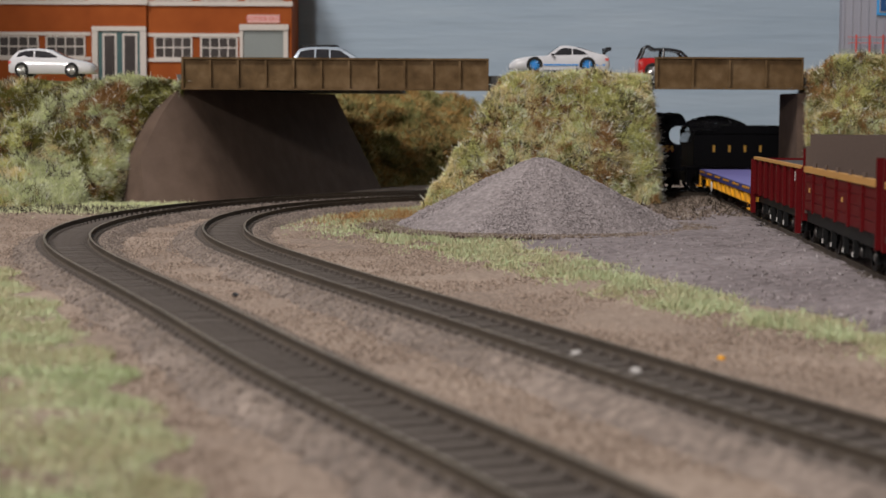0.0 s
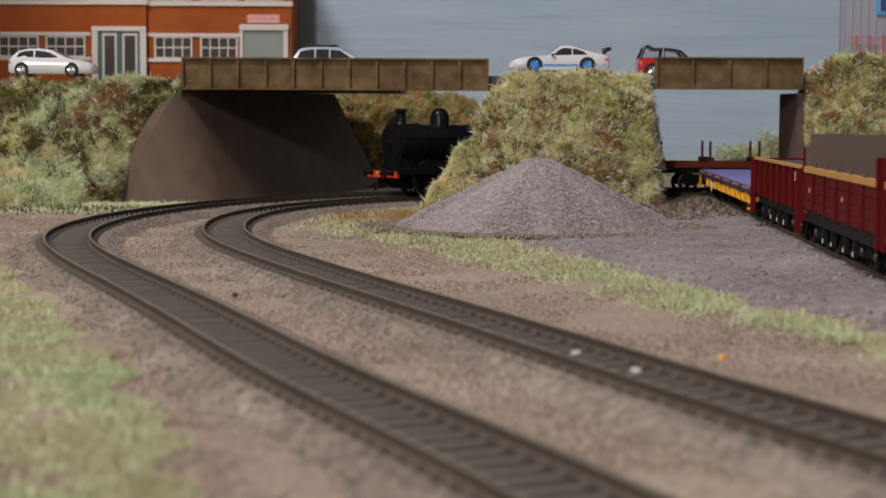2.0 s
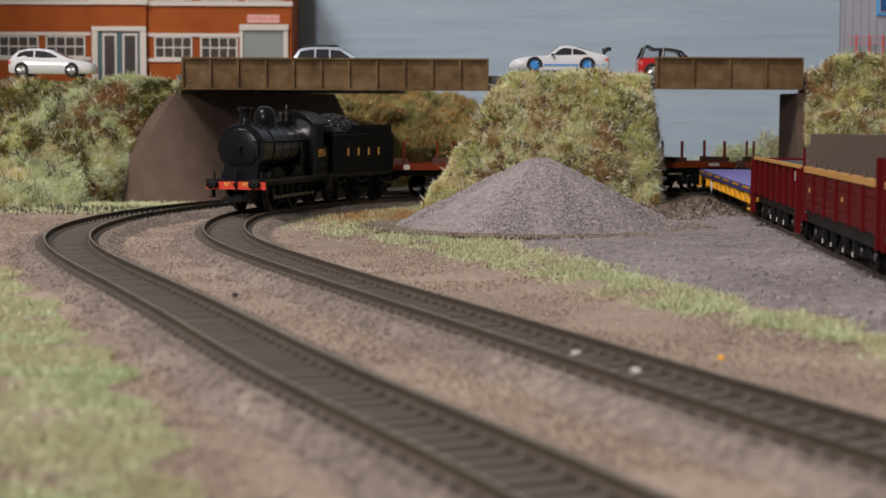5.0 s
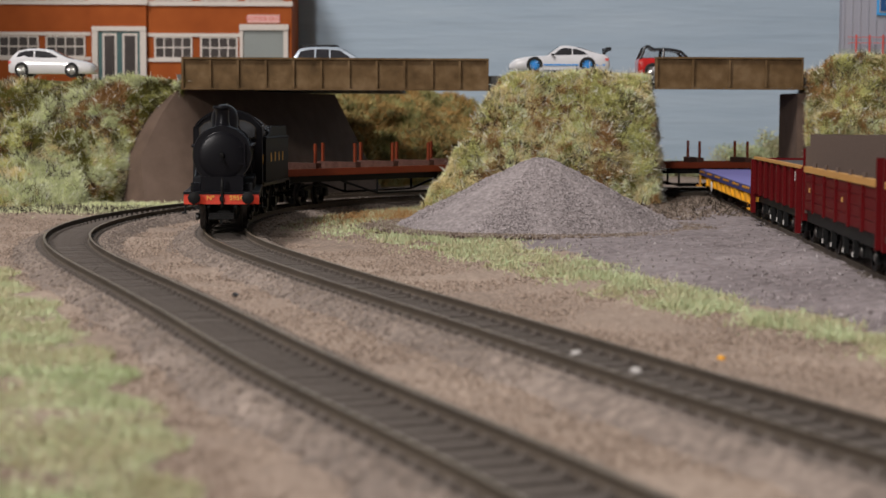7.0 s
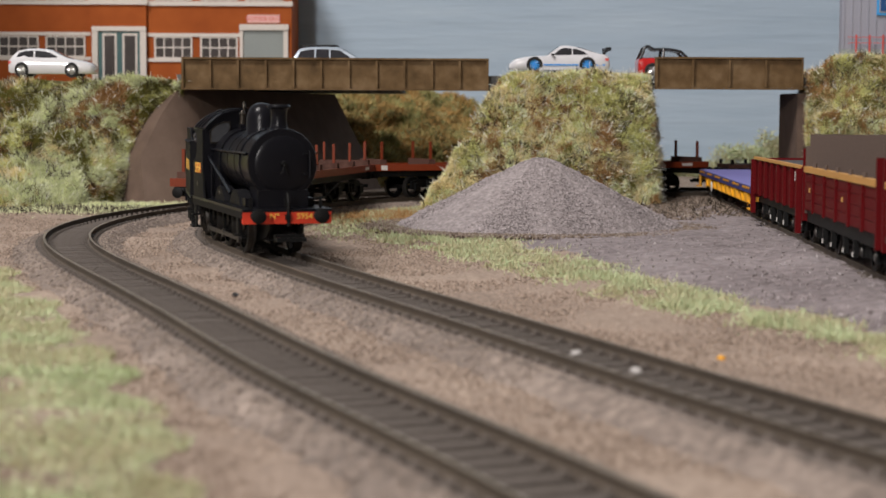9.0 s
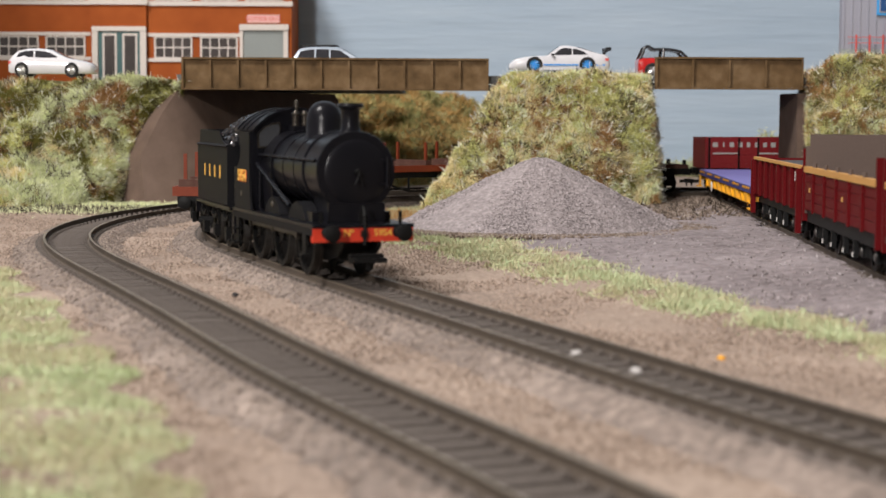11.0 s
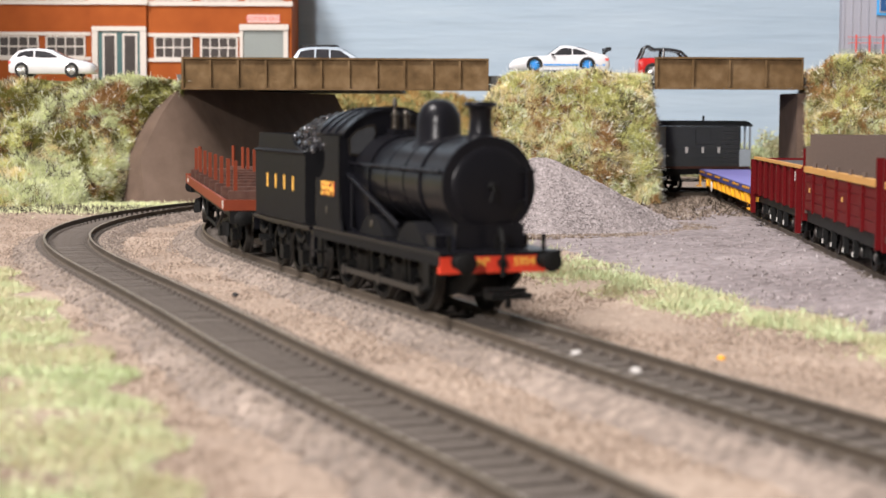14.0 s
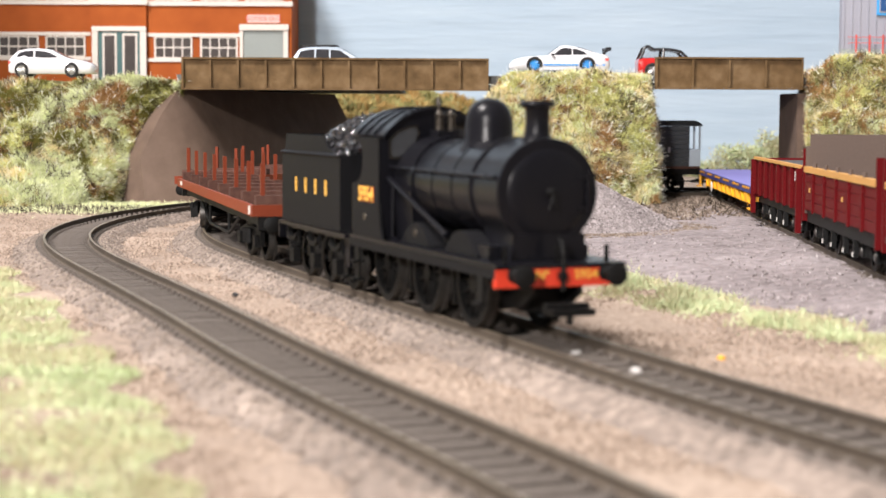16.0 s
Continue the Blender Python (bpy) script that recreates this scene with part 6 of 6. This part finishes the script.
fibres("grass_tufts", "pale and green grass tufts against the wing wall", flat_spots(5000, 14, by_wall), M_BLEACHED, None, (0.0010, 0.0045), 0.00020, 14, 2.0)
fibres("dead_grass", "brown and straw dead grass beside the heap", flat_spots(9000, 15, litter), M_RUST, None, (0.0012, 0.0038), 0.00022, 15, 2.2)
fibres("twigs", "dark twigs and litter scattered before the mound", flat_spots(900, 16, twigs), M_SHREDS, None, (0.002, 0.008), 0.00034, 16, 3.5)
fibres("dark_litter", "dark green shreds along the foot of the bank", flat_spots(2600, 17, bank_foot), M_SHREDS, None, (0.0015, 0.0045), 0.00038, 17, 1.8)
fibres("grass_strip", "thin bleached grass at the foot of the bank", flat_spots(10000, 13, bank_foot), M_BLEACHED, None, (0.001, 0.003), 0.00018, 13, 2.0)


def grains(name, label, count, seed, where, mat, size, category="stones"):
    rnd = random.Random(seed)
    verts, faces = [], []
    made = 0
    while made < count:
        p = where(rnd)
        if not p:
            continue
        s = rnd.uniform(*size)
        z = p[2] if len(p) > 2 else 0.0
        m = Matrix.LocRotScale((p[0], p[1], z - s * 0.05), Euler((rnd.uniform(0, 6), rnd.uniform(0, 6), rnd.uniform(0, 6))), (s, s * rnd.uniform(0.6, 1), s * rnd.uniform(0.45, 0.9)))
        k = len(verts)
        for q in ((1, 0, 0.2), (-0.2, 1, 0), (-1, -0.1, 0.3), (0.1, -1, -0.2), (0.2, 0.1, 1), (0, 0, -1)):
            verts.append(tuple(m @ Vector(q)))
        faces += [tuple(k + i for i in f) for f in ((0, 1, 4), (1, 2, 4), (2, 3, 4), (3, 0, 4), (1, 0, 5), (2, 1, 5), (3, 2, 5), (0, 3, 5))]
        made += 1
    ob = raw_mesh(name, verts, faces, mat)
    return tagged(ob, label, category, "", "stuff")


M_GRAIN = material("sandy_grain", [(0.15, 0.112, 0.087), (0.29, 0.222, 0.175), (0.37, 0.288, 0.23), (0.55, 0.445, 0.36)], 300, 0.95, island=0.85)
M_GRAINGREY = material("grey_grain", [(0.13, 0.112, 0.112), (0.27, 0.238, 0.238), (0.32, 0.285, 0.285), (0.52, 0.475, 0.475)], 300, 0.95, island=0.85)


def sandy(rnd):
    y = 0.22 + 0.8 * rnd.random() ** 1.3
    x = rnd.uniform(-0.30 * y - 0.02, min(yard_edge(y), 0.30 * y))
    return x, y, 0.0002


def in_track(line, first, s0, s1, wide=0.017):
    """Spots in the gaps between sleepers."""
    def where(rnd):
        k = rnd.randint(int((s0 - first) / PITCH), int((s1 - first) / PITCH))
        s = first + (k + 0.5) * PITCH + rnd.uniform(-0.0017, 0.0017)
        x, y, h = line.at(s, rnd.uniform(-wide, wide))
        return x, y, 0.0017
    return where


def on_pile(rnd):
    a, r = rnd.uniform(0, 2 * math.pi), math.sqrt(rnd.random())
    rr = 0.072 * r * (1 + 0.06 * noise.noise((math.cos(a) * 2, math.sin(a) * 2, 5)))
    h = 0.0375 - math.sqrt((0.0375 * min(1.0, rr / 0.069)) ** 2 + 0.0035 ** 2) + 0.0012
    p = Vector((0.047 + rr * math.cos(a) * 1.05, 0.835 + rr * math.sin(a), 0))
    return p.x, p.y, max(0.0, h) + 0.0009 * noise.fractal(p * 220, 1, 2, 3) + 0.0012 * noise.noise(p * 45)


def on_yard(rnd):
    y = rnd.uniform(0.3, 1.02)
    x = rnd.uniform(yard_edge(y) + 0.004, min(0.30 * y, 0.17))
    return x, y, yard_top(x, y)


grains("ballast_grains", "loose sandy ballast grains between the tracks", 95000, 21, sandy, M_GRAIN, (0.0002, 0.00056))
grains("track_ballast_grains", "grey-brown ballast grains among the sleepers", 8000, 22, in_track(LINE_A, -1.35, -0.4, 0.56), M_STONE, (0.0003, 0.0006))
grains("track_ballast_grains", "grey-brown ballast grains among the sleepers", 8000, 23, in_track(LINE_B, -1.2, -0.4, 0.56), M_STONE, (0.0003, 0.0006))


def beside(line):
    """Spots on the shoulder outside the rails."""
    def where(rnd):
        u = 0.0128 + abs(rnd.gauss(0, 0.0050))
        x, y, h = line.at(rnd.uniform(-0.3, 0.56), u * rnd.choice((-1, 1)))
        return (x, y, float(np.interp(u, [0.0126, 0.0160, 0.0188, 0.0245], [0.0037, 0.0033, 0.0016, 0.0])))
    return where


M_COARSE = material("coarse_grey_ballast", [(0.11, 0.090, 0.078), (0.22, 0.178, 0.150), (0.29, 0.235, 0.196), (0.42, 0.348, 0.295)], 300, 0.95, island=0.85)
grains("shoulder_grains", "coarse grey and tan ballast grains along the track", 13000, 27, beside(LINE_A), M_COARSE, (0.0002, 0.00055))
grains("shoulder_grains", "coarse grey and tan ballast grains along the track", 13000, 28, beside(LINE_B), M_COARSE, (0.0002, 0.00055))
grains("pile_grains", "pale grit grains of the heap", 24000, 24, on_pile, M_GRAINGREY, (0.0002, 0.0006))
grains("yard_specks", "scattered pale and dark specks on the yard", 2600, 25, on_yard, M_GRAINGREY, (0.00015, 0.00075))


M_EARTH = material("brown_soil_crumb", [(0.07, 0.05, 0.035), (0.15, 0.11, 0.085), (0.24, 0.19, 0.15), (0.36, 0.31, 0.27)], 300, 0.95, island=0.85)


def soil_crumbs(rnd):
    if rnd.random() < 0.3:
        a, r = rnd.uniform(0, 2 * math.pi), 0.066 + abs(rnd.gauss(0, 0.007))
        return 0.047 + r * 1.05 * math.cos(a), 0.835 + r * math.sin(a), 0.0018
    y = rnd.uniform(0.88, 1.10)
    x = rnd.uniform(-0.01, 0.21)
    return (x, y, yard_top(x, y)) if rnd.random() < (y - 0.86) / 0.16 + 0.5 * noise.noise((x * 60, y * 60, 2)) else None


grains("soil_crumbs", "dark brown soil crumbs round the heap and mound", 36000, 26, soil_crumbs, M_EARTH, (0.0003, 0.0012))


def pebble(x, y, z, s, mat, label):
    bm = bmesh.new()
    bmesh.ops.create_icosphere(bm, subdivisions=2, radius=s)
    for v in bm.verts:
        v.co *= 1 + 0.25 * noise.noise(v.co * 900)
        v.co.z *= 0.7
    ob = part("pebble", bm, mat)
    ob.location = (x, y, z + s * 0.5)
    tagged(ob, label, "pebble", "loose pebbles")


M_CHIP = paint("white_chip", (0.48, 0.46, 0.44), 0.7, 0.05)
for px_, py_, s in ((1020, 648, 0.0010), (1130, 682, 0.0013), (915, 818, 0.0012), (480, 607, 0.0008), (1025, 645, 0.0008)):
    d = 0.0555 * 3000 / (py_ - 203)
    pebble((px_ - 784) / 3000 * d, d, 0.003, s, M_CHIP, "single pale ballast chip lying in the track")
pebble(0.0645, 0.389, 0.0, 0.0010, M_YELLOW, "tiny yellow speck beside the track")
pebble(-0.0640, 0.520, 0.0, 0.0011, M_COAL, "small black coal lump on the ballast")


def bush(x, y, w, h, seed, label):
    t = thing("bush", label, "bush", "bushes before the sky board")
    rnd = random.Random(seed)
    bm = bmesh.new()
    for i in range(7):
        a = rnd.uniform(0, 6.28)
        rod(bm, (x, y, -0.001), (x + 0.4 * w * math.cos(a), y + 0.2 * w * math.sin(a), h * rnd.uniform(0.4, 0.8)), 0.0008, 0.0003, 5)
    part("stems", bm, M_SOIL, t)
    spots = []
    for i in range(40):
        cx, cy, cz = x + rnd.gauss(0, 0.32) * w, y + rnd.gauss(0, 0.12) * w, h * rnd.uniform(0.15, 0.95) * (1 - 0.35 * abs(rnd.gauss(0, 0.5)))
        for k in range(90):
            o = Vector((rnd.gauss(0, 1), rnd.gauss(0, 1), rnd.gauss(0, 1))) * 0.0032
            spots.append(((cx + o.x, cy + o.y, max(0.0, cz + o.z)), tuple(o.normalized())))
    fibres("leaf_clumps", "pale green leaf clumps", spots, M_FIBREGREEN, t, (0.0015, 0.004), 0.0007, seed, 1.2)


bush(0.276, 1.55, 0.040, 0.030, 31, "pale green low bush before the sky board")
bush(0.302, 1.56, 0.028, 0.040, 32, "small dark green bush before the sky board")
bush(0.225, 1.58, 0.06, 0.012, 33, "low scrub at the foot of the sky board")
# ---- what moves ----
DISTANCE = [(0.0, -0.292), (1.0, -0.231), (2.0, -0.1815), (3.0, -0.123), (4.0, -0.0595), (5.25, 0.0235), (6.5, 0.111), (7.0, 0.146), (7.5, 0.183), (8.0, 0.218),
            (8.5, 0.249), (9.0, 0.277), (10.2, 0.332), (11.5, 0.383), (12.0, 0.403), (12.5, 0.422), (13.0, 0.440), (13.5, 0.455), (14.0, 0.469),
            (14.5, 0.482), (15.0, 0.495), (15.5, 0.502), (16.0, 0.504)]


def run_distance(t):
    ts, ds = [r[0] for r in DISTANCE], [r[1] for r in DISTANCE]
    k = max(0, min(len(ts) - 2, sum(1 for v in ts if v <= t) - 1))

    def slope(i):
        a, b = max(0, i - 1), min(len(ts) - 1, i + 1)
        return (ds[b] - ds[a]) / (ts[b] - ts[a])
    w = ts[k + 1] - ts[k]
    u = (t - ts[k]) / w
    m0, m1 = slope(k) * w, slope(k + 1) * w
    return (2 * u ** 3 - 3 * u ** 2 + 1) * ds[k] + (u ** 3 - 2 * u ** 2 + u) * m0 + (-2 * u ** 3 + 3 * u ** 2) * ds[k + 1] + (u ** 3 - u ** 2) * m1


def on_line(s, front, rear):
    """The pose of a vehicle whose front and rear axles, at those lengths from its middle, stand on line A; s is the train's distance."""
    fx, fy, _ = LINE_A.at(s + front)
    rx, ry, _ = LINE_A.at(s + rear)
    h = math.atan2(fy - ry, fx - rx)
    k = front / (front - rear)
    return Matrix.Translation((fx + (rx - fx) * k, fy + (ry - fy) * k, RAIL_Z)) @ Matrix.Rotation(h, 4, "Z")


def motions():
    times = [0.25 * i for i in range(65)]
    for ob, back, half in TRAIN:
        walk(ob, [(t, on_line(run_distance(t) - 0.031 - back, half, -half)) for t in times])
    for ob, back, x, half in BOGIES:
        rows = []
        for t in times:
            s = run_distance(t) - 0.031 - back
            turn = LINE_A.at(s + x)[2] - on_line(s, half, -half).to_euler().z
            rows.append((t, Matrix.Translation((x, 0, 0)) @ Matrix.Rotation((turn + math.pi) % (2 * math.pi) - math.pi, 4, "Z")))
        walk(ob, rows)
    for ob, x, z, r in WHEELS:
        fine = [0.2 * i for i in range(81)] if r > 0.01 else [0.125 * i for i in range(129)]
        walk(ob, [(t, Matrix.Translation((x, 0, z)) @ Matrix.Rotation(run_distance(t) / r, 4, "Y")) for t in fine])
    for ob, y in RODS:
        fine = [0.1 * i for i in range(161)]
        walk(ob, [(t, Matrix.Translation((0.0052 * math.cos(run_distance(t) / 0.0104), y, 0.0104 - 0.0052 * math.sin(run_distance(t) / 0.0104)))) for t in fine])


motions()
